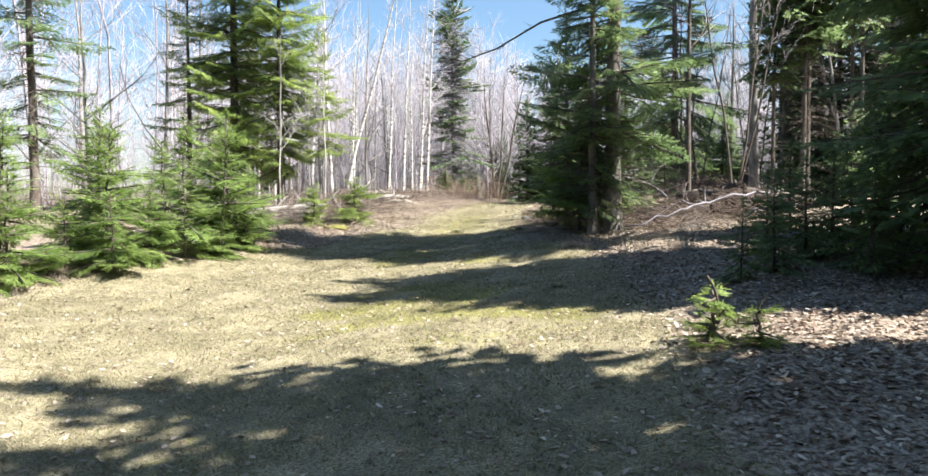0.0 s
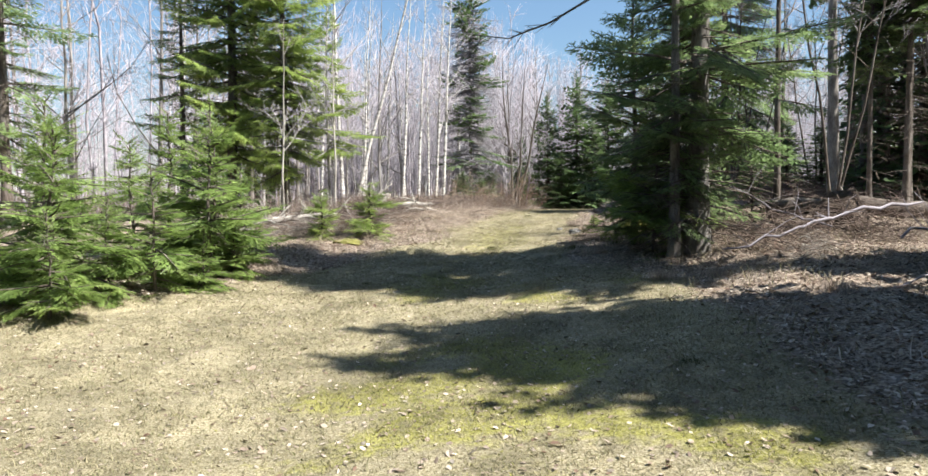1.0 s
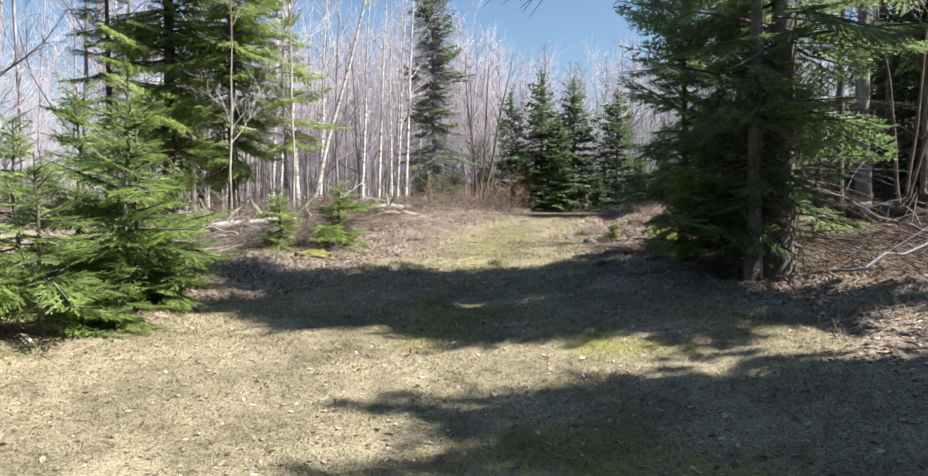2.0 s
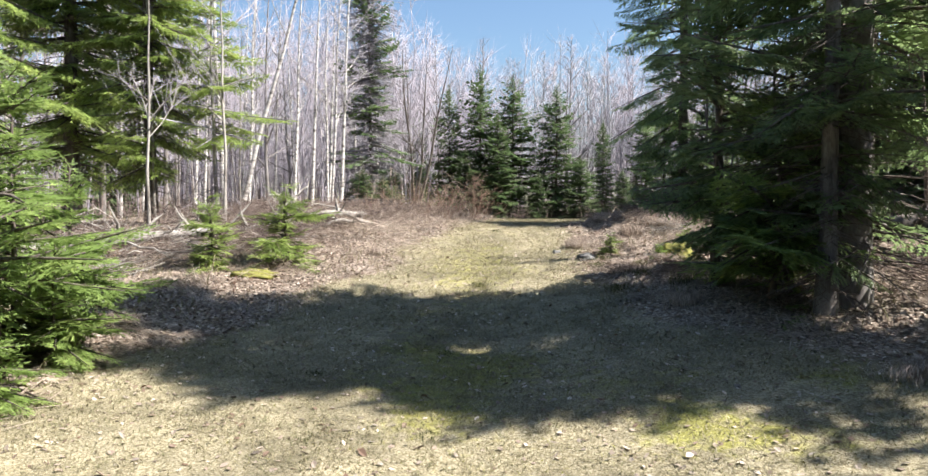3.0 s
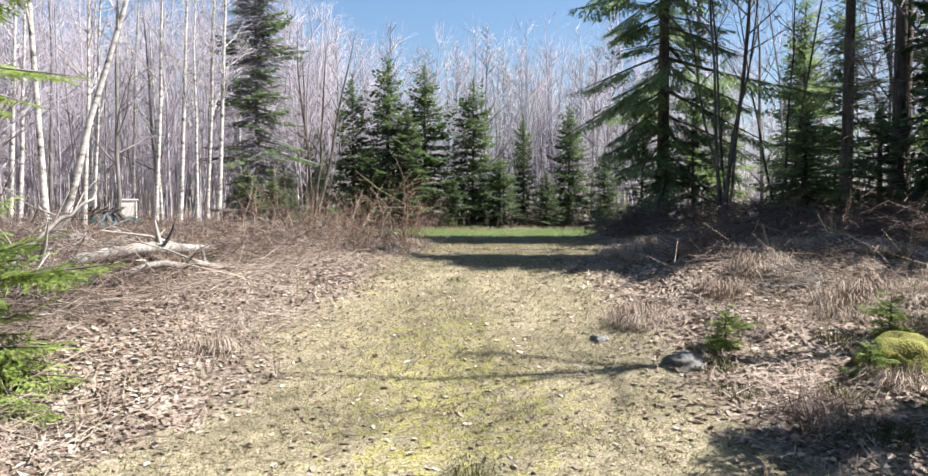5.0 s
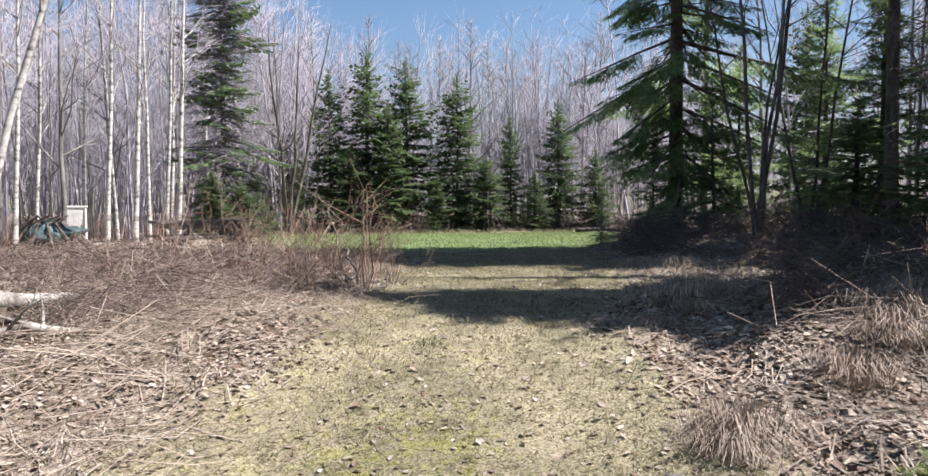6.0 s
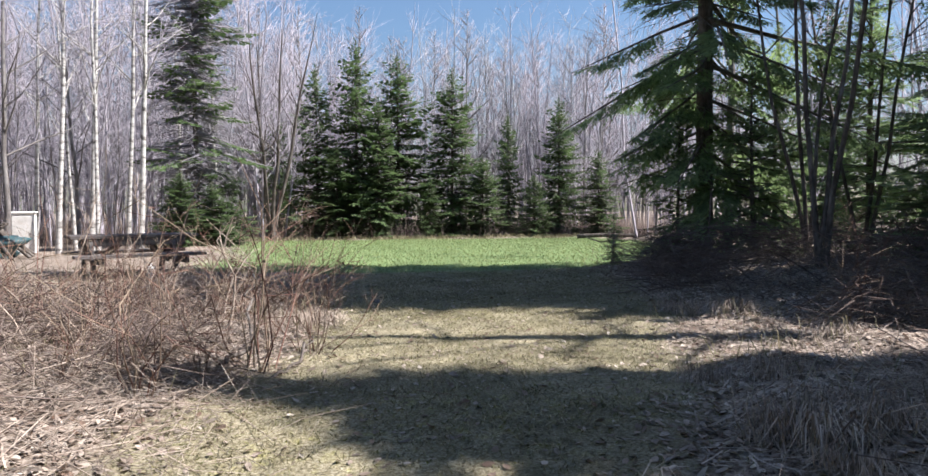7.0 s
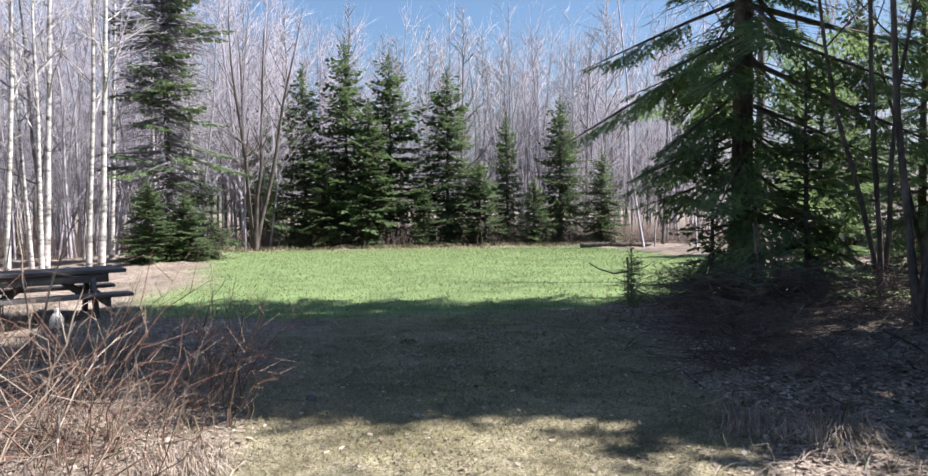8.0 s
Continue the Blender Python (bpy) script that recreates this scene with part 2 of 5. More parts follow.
def tube(points, radii, sides=5):
    """A round stem along points, closed at its thin end."""
    p = np.asarray(points, float)
    r = np.asarray(radii, float)
    d = np.gradient(p, axis=0)
    d /= np.linalg.norm(d, axis=1)[:, None] + 1e-9
    ref = np.where(np.abs(d[:, 2:3]) > 0.9, np.array([[1.0, 0, 0]]), np.array([[0, 0, 1.0]]))
    a = np.cross(d, ref)
    a /= np.linalg.norm(a, axis=1)[:, None] + 1e-9
    b = np.cross(d, a)
    th = np.arange(sides) * 2 * np.pi / sides
    ring = (np.cos(th)[None, :, None] * a[:, None] + np.sin(th)[None, :, None] * b[:, None]) * r[:, None, None] + p[:, None]
    n = len(p)
    i, j = np.meshgrid(np.arange(n - 1), np.arange(sides), indexing="ij")
    k = (j + 1) % sides
    f = np.stack([i * sides + j, i * sides + k, (i + 1) * sides + k, (i + 1) * sides + j], -1).reshape(-1, 4)
    return ring.reshape(-1, 3), f


def spike(p, q, r):
    """A thin twig of three faces, tapering to a point."""
    p, q = np.asarray(p, float), np.asarray(q, float)
    a = np.cross(q - p, (0.31, 0.77, 0.55))
    a /= np.linalg.norm(a) + 1e-9
    b = np.cross(q - p, a)
    b /= np.linalg.norm(b) + 1e-9
    return np.array([p + a * r, p - a * r * 0.5 + b * r * 0.87, p - a * r * 0.5 - b * r * 0.87, q]), np.array([[0, 1, 3], [1, 2, 3], [2, 0, 3]])


def bundle(v, f, mats4):
    """Copies of one template at many 4x4 transforms, joined."""
    m = np.asarray(mats4)
    out = np.einsum("nij,vj->nvi", m[:, :3, :3], v) + m[:, None, :3, 3]
    ff = f[None] + (np.arange(len(m)) * len(v))[:, None, None]
    return out.reshape(-1, 3), ff.reshape(-1, f.shape[1])


def turn_z(a):
    c, s = math.cos(a), math.sin(a)
    return np.array([[c, -s, 0], [s, c, 0], [0, 0, 1.0]])


def turn_y(a):
    c, s = math.cos(a), math.sin(a)
    return np.array([[c, 0, s], [0, 1.0, 0], [-s, 0, c]])


def turn_x(a):
    c, s = math.cos(a), math.sin(a)
    return np.array([[1.0, 0, 0], [0, c, -s], [0, s, c]])


# ---- conifers ----
def frond(rng, length, step, width, hang=0.0, inner=0.14):
    """Needled twigs of one bough along +x: each twig is a row of slanting barbs on both sides of its axis."""
    vs, fs, n = [], [], 0

    def strip(p, d, up, l, w):
        nonlocal n
        side = np.cross(up, d)
        side /= np.linalg.norm(side) + 1e-9
        q = rng.uniform(-0.6, 0.6)
        side = side * math.cos(q) + up * math.sin(q)
        k = 1 if step > 0.135 else 3 if l > 0.14 else 2
        axis = [p + d * l * u - up * l * (0.07 + 0.3 * hang) * u * u for u in np.linspace(0, 1, k + 1)]
        vs.extend(axis)
        if k == 1:
            mid = p + d * l * 0.45
            vs.extend((mid + side * w, mid - side * w))
            fs.extend(((n, n + 1, n + 2), (n + 1, n, n + 3)))
            n += 4
            return
        for m in range(k):
            reach = w * (1.15, 1.0, 0.7)[m + 3 - k] * rng.uniform(0.8, 1.25)
            tip = axis[m + 1] + d * l / k * 0.45
            vs.extend((tip + side * reach, tip - side * reach))
            fs.extend(((n + m, n + m + 1, n + k + 1 + 2 * m), (n + m + 1, n + m, n + k + 2 + 2 * m)))
        n += 3 * k + 1

    def bow(s):
        u = s / length
        return np.array([s, 0.03 * length * math.sin(5 * u), -0.16 * length * u * u + 0.10 * length * u ** 4])

    up = np.array([0, 0, 1.0])
    s = length * inner
    while s < length:
        p = bow(s)
        d0 = bow(s + 0.02) - p
        d0 /= np.linalg.norm(d0)
        for sgn in (1, -1):
            l = min(0.62, 0.52 * (length - s) + 0.07) * rng.uniform(0.65, 1.12)
            if s < length * 0.35:
                l *= 0.45 + 1.5 * s / length
            a = sgn * rng.uniform(0.75, 1.05)
            d = turn_z(a) @ d0 + up * (rng.uniform(-0.22, 0.1) - hang)
            d /= np.linalg.norm(d)
            strip(p, d, up, l, width * 0.75)
            q = step * 0.8
            k = 1
            while q < l - 0.04:
                sl = min(0.22, 0.55 * (l - q) + 0.05) * rng.uniform(0.7, 1.25)
                for side in (k, -k):
                    dd = turn_z(side * rng.uniform(0.6, 0.95)) @ d + up * (rng.uniform(-0.25, 0.2) - 0.6 * hang)
                    strip(p + d * q, dd / np.linalg.norm(dd), up, sl, width)
                q += step * rng.uniform(0.8, 1.2)
                k = -k
        s += step * rng.uniform(0.8, 1.25)
    strip(bow(length * 0.9), np.array([1.0, 0, -0.05]), up, 0.18, width)
    return np.array(vs), np.array(fs)


def conifer(seed, height, spread, bole, clear, step, width, mat, shape=0.85, gap=0.3, per=5, sparse=0.0, lean=0.0, dead=0, name="fir_tree", fat=1.0, bark=None, open_to=None, limb_mat=None, lobes=0.18, hang=0.0, inner=0.14, droop=0.0):
    """A fir: tapered trunk, limbs, needled boughs. clear: the height of the lowest green boughs."""
    rng = np.random.default_rng(seed)
    tree = new(name)
    zs = np.linspace(0, height, 12)
    wob = np.cumsum(rng.normal(0, 0.015, (12, 2)), axis=0)
    line = np.column_stack([wob[:, 0] + lean * zs, wob[:, 1], zs])
    rad = bole * (1 - zs / height) ** 0.85 + 0.008
    rad[0] *= 1.35
    trunk = [tube(np.vstack([line[:1] - [0, 0, 0.25], line]), np.r_[rad[0] * 1.15, rad], 9)]
    sizes = sorted({max(0.3, round(spread * k, 2)) for k in (0.18, 0.4, 0.7, 1.0)})
    kinds = [[frond(rng, l, step, width, hang, inner) for _ in range(2)] for l in sizes]
    green, limbs = [], []
    bins = {}
    z = clear
    while z < height - 0.12:
        u = (z - clear) / (height - clear)
        most = spread * ((1 - u) ** shape) * (0.72 + 0.28 * min(1, u * 5))
        for k in range(max(3, int(round(per * (0.8 + 0.4 * rng.random()))))):
            if rng.random() < sparse:
                continue
            if open_to is not None and z < clear + 0.4 * (height - clear) and math.cos(k * 2 * math.pi / per + z * 2.4 - open_to) > 0.2 and rng.random() < 0.75:
                continue
            l = max(0.22, most * rng.choice([rng.uniform(0.4, 0.8), rng.uniform(0.75, 1.15)]))
            az = k * 2 * math.pi / per + rng.uniform(-0.4, 0.4) + z * 2.4
            l *= 1 + lobes * (math.sin(2 * az + 1.3 * z + seed) + math.sin(3 * az - 2.9 * z + 2 * seed))
            l = min(l, 1.25 * spread)
            rise = 0.02 + 0.75 * u ** 1.6 + rng.uniform(-0.3, 0.3) * (1 - 0.5 * (droop > 0)) - (0.16 + droop) * (1 - u)
            pos = np.array([np.interp(z, zs, line[:, 0]), np.interp(z, zs, line[:, 1]), z + rng.uniform(-0.18, 0.18)])
            n = int(np.argmin([abs(l - v) for v in sizes]))
            rot = turn_z(az) @ turn_y(-rise) @ turn_x(rng.uniform(-0.45, 0.45))
            m = np.eye(4)
            m[:3, :3] = rot * (l / sizes[n])
            m[:3, 3] = pos
            bins.setdefault((n, int(rng.integers(2))), []).append(m)
            ss = np.linspace(0, 1, 4)
            loc = np.column_stack([ss * l, 0.03 * l * np.sin(5 * ss), -0.16 * l * ss ** 2 + 0.1 * l * ss ** 4]) @ rot.T + pos
            pick = [0, 1, 3] if step < 0.12 else [0, 3]
            limbs.append(tube(loc[pick], ((0.012 + 0.011 * l) * (1 - 0.85 * ss) * fat)[pick], 3) if step < 0.12 else spike(loc[0], loc[3], (0.012 + 0.011 * l) * fat))
        z += gap * rng.uniform(0.75, 1.25) * (0.55 + 0.55 * (1 - u))
    for k in range(dead):
        zz = rng.uniform(0.4, clear + (0.25 if dead < 100 else 0.8) * (height - clear))
        l = rng.uniform(0.5, 1.0) * (min(spread * 0.8, 1.8) if dead < 100 else spread * 0.85)
        az = rng.uniform(0, 6.28)
        pos = np.array([np.interp(zz, zs, line[:, 0]), np.interp(zz, zs, line[:, 1]), zz])
        ss = np.linspace(0, 1, 4)
        rot = turn_z(az) @ turn_y(rng.uniform(-0.1, 0.35))
        loc = np.column_stack([ss * l, 0.1 * l * np.sin(4 * ss + k), -0.12 * l * ss ** 2]) @ rot.T + pos
        limbs.append(tube(loc, 0.013 * fat * (1 - 0.8 * ss), 3))
        for s in (0.35, 0.6, 0.8):
            for sg in (-1, 1):
                d = turn_z(az + sg * 0.8) @ np.array([1, 0, -0.25])
                p0 = loc[0] + (loc[3] - loc[0]) * s
                limbs.append(spike(p0, p0 + d * l * 0.36 - [0, 0, 0.05], 0.005 * fat))
    for (n, v), ms in bins.items():
        green.append(bundle(*kinds[n][v], np.array(ms)))
    part("trunk", trunk, bark or M_BARK, tree)
    part("limb_work", limbs, limb_mat or M_BARK, tree)["kind"] = "stuff"
    part("crown", green, mat, tree, smooth_shade=False)
    return tree


def put(ob, x, y, turn=0.0, size=1.0, tall=None, sink=0.05):
    m = Matrix.LocRotScale((x, y, floor_at(x, y) - sink), Euler((0, 0, radians(turn))), (size, size, size if tall is None else tall))
    ob.matrix_world = m
    return ob


def again(ob, x, y, turn=0.0, size=1.0, tall=None, sink=0.05, lean=(0.0, 0.0)):
    """A copy of a thing that was built at scale 1."""
    t = size if tall is None else tall
    m = Matrix.LocRotScale((x, y, floor_at(x, y) - sink), Euler((radians(lean[0]), radians(lean[1]), radians(turn))), (size, size, t))
    c = copy_thing(ob, Matrix.Identity(4))
    c.matrix_basis = m
    return c


# ---- bare broad-leaved trees ----
def stems(rng, height, bole, lean, first, count, deep=2, spread=0.34, crook=0.02, thin=1.0):
    """A bare tree: trunk tube, main branches, and fine twigs, as three lists."""
    n = 9
    zs = np.linspace(0, height, n)
    w = np.cumsum(rng.normal(0, crook * height / n, (n, 2)), axis=0)
    line = np.column_stack([w[:, 0] + lean[0] * zs, w[:, 1] + lean[1] * zs, zs])
    rad = bole * (1 - zs / height) ** 0.8 + 0.006
    rad[0] *= 1.25
    trunk = [tube(np.vstack([line[:1] - [0, 0, 0.2], line]), np.r_[rad[0], rad], 7)]
    boughs, twigs = [], []

    def grow(p, d, l, r, level):
        k = 4 if level == 0 else 2
        pts = [p]
        dd = d.copy()
        for _ in range(k - 1):
            dd = dd + rng.normal(0, 0.13, 3) + np.array([0, 0, 0.10])
            dd /= np.linalg.norm(dd)
            pts.append(pts[-1] + dd * l / (k - 1))
        pts = np.array(pts)
        rr = r * np.linspace(1, 0.3, k)
        if level == 0:
            boughs.append(tube(pts, np.maximum(rr, 0.0025 * thin), 4))
        else:
            twigs.append(spike(pts[0], pts[-1], max(r, 0.004 * thin)))
        if level < deep:
            for q in range(5 if level == 0 else 3):
                s = rng.uniform(0.25, 1.0)
                i = min(k - 2, int(s * (k - 1)))
                pp = pts[i] + (pts[i + 1] - pts[i]) * (s * (k - 1) - i)
                nd = dd + rng.normal(0, 0.55, 3)
                nd[2] = abs(nd[2]) * 0.7 + 0.15
                grow(pp, nd / np.linalg.norm(nd), l * rng.uniform(0.32, 0.6), r * 0.5, level + 1)

    for _ in range(count):
        u = rng.uniform(first, 0.98)
        z = u * height
        p = np.array([np.interp(z, zs, line[:, 0]), np.interp(z, zs, line[:, 1]), z])
        az = rng.uniform(0, 6.28)
        up = rng.uniform(0.5, 1.4)
        d = np.array([math.cos(az), math.sin(az), up])
        grow(p, d / np.linalg.norm(d), spread * height * (1.08 - u) * rng.uniform(0.5, 1.1) + 0.25, (bole * 0.4 * (1 - u) + 0.008) * thin, 0)
    return trunk, boughs, twigs


def bare_tree(seed, height, bole, lean=(0, 0), first=0.35, count=15, bark=None, name="bare_tree", deep=2, spread=0.34, crook=0.02, trunks=1, thin=1.0):
    rng = np.random.default_rng(seed)
    tree = new(name)
    for k in range(trunks):
        ln = lean if trunks == 1 else (lean[0] + 0.16 * math.cos(2.4 * k + seed), lean[1] + 0.16 * math.sin(2.4 * k + seed))
        t, b, w = stems(rng, height * rng.uniform(0.8, 1.0) if k else height, bole, ln, first, count, deep, spread, crook, thin)
        part("trunk", t, bark or M_GREY_BARK, tree)
        part("bough_crown", b, bark or M_GREY_BARK, tree)["kind"] = "stuff"
        if w:
            part("twig_crown", w, M_TWIG, tree)["kind"] = "stuff"
    return tree


def shrub(seed, height, spread, count, mat, name="bare_shrub", branchy=7, leafy=0.0):
    """Thin crooked stems from a shared root, forking into fine twigs, some with withered leaves."""
    rng = np.random.default_rng(seed)
    main, fine, dry = [], [], []
    for _ in range(count):
        az, out = rng.uniform(0, 6.28), abs(rng.normal(0, 0.5)) * spread / height
        h = height * rng.uniform(0.35, 1.0)
        d = np.array([math.cos(az) * out, math.sin(az) * out, 1.0])
        p = np.array([math.cos(az), math.sin(az), 0]) * rng.uniform(0, 0.6 * spread)
        pts = [p - [0, 0, 0.08]]
        for k in range(4):
            d = d + rng.normal(0, 0.3, 3) - [0, 0, 0.05 * k]
            pts.append(pts[-1] + d / np.linalg.norm(d) * h / 4)
        pts = np.array(pts)
        main.append(tube(pts, np.linspace(0.007, 0.002, 5) * rng.uniform(0.6, 1.3), 3))
        for _ in range(branchy):
            s = rng.uniform(0.3, 0.98) * 4
            i = min(3, int(s))
            q = pts[i] + (pts[i + 1] - pts[i]) * (s - i)
            nd = d / np.linalg.norm(d) + rng.normal(0, 0.8, 3)
            nd /= np.linalg.norm(nd)
            l = h * rng.uniform(0.12, 0.34)
            fine.append(spike(q, q + nd * l, 0.0034))
            e = q + nd * l * rng.uniform(0.3, 0.7)
            fine.append(spike(e, e + (nd + rng.normal(0, 0.7, 3)) * l * 0.5, 0.002))
            if rng.random() < leafy:
                c = q + nd * l * 0.9
                u, w = rng.normal(0, 0.008, 3), rng.normal(0, 0.006, 3)
                dry.append((np.array([c - u, c + w, c + u, c - w * 0.6]), np.array([[0, 1, 2, 3]])))
    ob = new(name)
    part("stem_clump", main, mat, ob)["kind"] = "stuff"
    part("twig_clump", fine, mat, ob)["kind"] = "stuff"
    if dry:
        part("withered_leaf_spray", dry, M_BRUSH, ob, smooth_shade=False)["kind"] = "stuff"
    return ob


# ---- ground ----
def steps(stops):
    out = [stops[0][0]]
    for (a, _), (b, s) in zip(stops, stops[1:]):
        n = max(1, int(round((b - a) / s)))
        out += list(np.linspace(a, b, n + 1)[1:])
    return np.array(out)


gx = steps([(-400, 0), (-60, 20), (-24, 2.0), (-12, 0.4), (6, 0.18), (14, 0.4), (40, 2.0), (400, 24)])
gy = steps([(-120, 0), (-20, 10), (-2, 1.0), (34, 0.18), (60, 0.6), (90, 2.0), (400, 24)])
GX, GY = np.meshgrid(gx, gy)
gz = lie(GX, GY)
nx, ny = len(gx), len(gy)
ii, jj = np.meshgrid(np.arange(ny - 1), np.arange(nx - 1), indexing="ij")
quads = np.stack([ii * nx + jj, ii * nx + jj + 1, (ii + 1) * nx + jj + 1, (ii + 1) * nx + jj], -1).reshape(-1, 4)


def ground_material():
    """Dry trail grass with moss, leaf litter beside it and the green lawn, by how the ground is used."""
    m = bpy.data.materials.new("forest_ground")
    m.use_nodes = True
    nt = m.node_tree
    b = nt.nodes["Principled BSDF"]
    b.inputs["Roughness"].default_value = 0.95
    b.inputs["Specular IOR Level"].default_value = 0.15
    tc = nt.nodes.new("ShaderNodeTexCoord")

    def noise_tex(s, d=5, r=0.6):
        n = nt.nodes.new("ShaderNodeTexNoise")
        n.inputs["Scale"].default_value, n.inputs["Detail"].default_value, n.inputs["Roughness"].default_value = s, d, r
        nt.links.new(tc.outputs["Object"], n.inputs["Vector"])
        return n.outputs["Fac"]

    def ramp(src, stops):
        r = nt.nodes.new("ShaderNodeValToRGB")
        e = r.color_ramp.elements
        while len(e) < len(stops):
            e.new(0.5)
        for k, (p, c) in zip(e, stops):
            k.position, k.color = p, (*c, 1)
        nt.links.new(src, r.inputs[0])
        return r.outputs[0]

    def mix(f, a, c):
        x = nt.nodes.new("ShaderNodeMix")
        x.data_type = "RGBA"
        nt.links.new(f, x.inputs[0])
        nt.links.new(a, x.inputs[6])
        nt.links.new(c, x.inputs[7])
        return x.outputs[2]

    def attr(n):
        a = nt.nodes.new("ShaderNodeAttribute")
        a.attribute_name = n
        return a.outputs["Fac"]

    def edge(src, breakup):
        """A mask with a ragged border."""
        s = nt.nodes.new("ShaderNodeMath")
        s.operation = "MULTIPLY_ADD"
        nt.links.new(breakup, s.inputs[0])
        s.inputs[1].default_value = 1.1
        nt.links.new(src, s.inputs[2])
        r = nt.nodes.new("ShaderNodeMapRange")
        r.inputs["From Min"].default_value, r.inputs["From Max"].default_value = 0.85, 1.15
        nt.links.new(s.outputs[0], r.inputs[0])
        return r.outputs[0]

    fine, mid, big = noise_tex(55, 6, 0.7), noise_tex(9, 5), noise_tex(1.1, 4)
    straw = ramp(fine, [(0.34, (0.07, 0.054, 0.032)), (0.46, (0.210, 0.181, 0.109)), (0.66, (0.386, 0.344, 0.244))])
    moss = ramp(fine, [(0.3, (0.084, 0.080, 0.025)), (0.5, (0.21, 0.2, 0.055)), (0.7, (0.36, 0.335, 0.14))])
    leaf = ramp(noise_tex(28, 6, 0.7), [(0.36, (0.05, 0.036, 0.028)), (0.5, (0.215, 0.168, 0.13)), (0.66, (0.470, 0.403, 0.328))])
    lawn = ramp(fine, [(0.3, (0.068, 0.108, 0.032)), (0.5, (0.149, 0.207, 0.081)), (0.72, (0.261, 0.310, 0.153))])
    col = mix(edge(attr("mossy"), mid), straw, moss)
    col = mix(edge(attr("litter"), mid), col, leaf)
    col = mix(edge(attr("mown"), mid), col, lawn)
    shade_mix = nt.nodes.new("ShaderNodeHueSaturation")
    mr = nt.nodes.new("ShaderNodeMapRange")
    mr.inputs["From Min"].default_value, mr.inputs["From Max"].default_value = 0.36, 0.64
    mr.inputs["To Min"].default_value, mr.inputs["To Max"].default_value = 0.55, 1.3
    blot = nt.nodes.new("ShaderNodeMix")
    blot.data_type = "FLOAT"
    blot.inputs[0].default_value = 0.5
    nt.links.new(big, blot.inputs[2])
    nt.links.new(noise_tex(4.5, 5, 0.65), blot.inputs[3])
    nt.links.new(blot.outputs[0], mr.inputs[0])
    nt.links.new(mr.outputs[0], shade_mix.inputs["Value"])
    nt.links.new(col, shade_mix.inputs["Color"])
    nt.links.new(shade_mix.outputs[0], b.inputs["Base Color"])
    bp = nt.nodes.new("ShaderNodeBump")
    bp.inputs["Strength"].default_value, bp.inputs["Distance"].default_value = 0.6, 0.02
    nt.links.new(fine, bp.inputs["Height"])
    nt.links.new(bp.outputs[0], b.inputs["Normal"])
    return m


ground_mesh = make_mesh("ground", [(np.column_stack([GX.ravel(), GY.ravel(), gz.ravel()]), quads)], ground_material())
for key, values in (
    ("litter", off_trail(GX, GY)),
    ("mossy", 0.46 * mossy(GX, GY)),
    ("mown", lawn_part(GX, GY)),
):
    a = ground_mesh.attributes.new(key, "FLOAT", "POINT")
    a.data.foreach_set("value", values.ravel().astype(np.float32))
tagged(new("ground", ground_mesh), "forest floor with dry trail grass, moss, leaf litter and lawn", "ground", kind="structure")


# ---- ground cover ----
def sheet_z(x, y):
    """Height of the ground sheet, between its grid points."""
    i = np.clip(np.searchsorted(gx, x) - 1, 0, nx - 2)
    j = np.clip(np.searchsorted(gy, y) - 1, 0, ny - 2)
    u, v = (x - gx[i]) / (gx[i + 1] - gx[i]), (y - gy[j]) / (gy[j + 1] - gy[j])
    return gz[j, i] * (1 - u) * (1 - v) + gz[j, i + 1] * u * (1 - v) + gz[j + 1, i] * (1 - u) * v + gz[j + 1, i + 1] * u * v


def scatter(rng, count, x0, x1, y0, y1, keep):
    x, y = rng.uniform(x0, x1, count), rng.uniform(y0, y1, count)
    k = rng.random(count) < keep(x, y)
    return x[k], y[k]


def blades(rng, x, y, tall, wide, lean):
    """Single bent blades of grass: a foot, a bend and a tip."""
    n = len(x)
    z = sheet_z(x, y) - 0.01
    az, h = rng.uniform(0, 6.28, n), tall * rng.uniform(0.4, 1.2, n)
    ln = lean * rng.uniform(0.3, 1.4, n)
    fx, fy = np.cos(az), np.sin(az)
    v = np.empty((n, 5, 3))
    w = wide * rng.uniform(0.6, 1.3, n)
    mx, my, mz = x + fx * ln * h * 0.4, y + fy * ln * h * 0.4, z + h * 0.62
    v[:, 0] = np.column_stack([x - fy * w, y + fx * w, z])
    v[:, 1] = np.column_stack([x + fy * w, y - fx * w, z])
    v[:, 2] = np.column_stack([mx + fy * w * 0.7, my - fx * w * 0.7, mz])
    v[:, 3] = np.column_stack([mx - fy * w * 0.7, my + fx * w * 0.7, mz])
    v[:, 4] = np.column_stack([x + fx * ln * h, y + fy * ln * h, z + h * np.maximum(0.3, 1 - 0.35 * ln)])
    k = np.arange(n)[:, None] * 5
    f = np.concatenate([k + [0, 1, 2], k + [0, 2, 3], k + [3, 2, 4]])
    return v.reshape(-1, 3), f


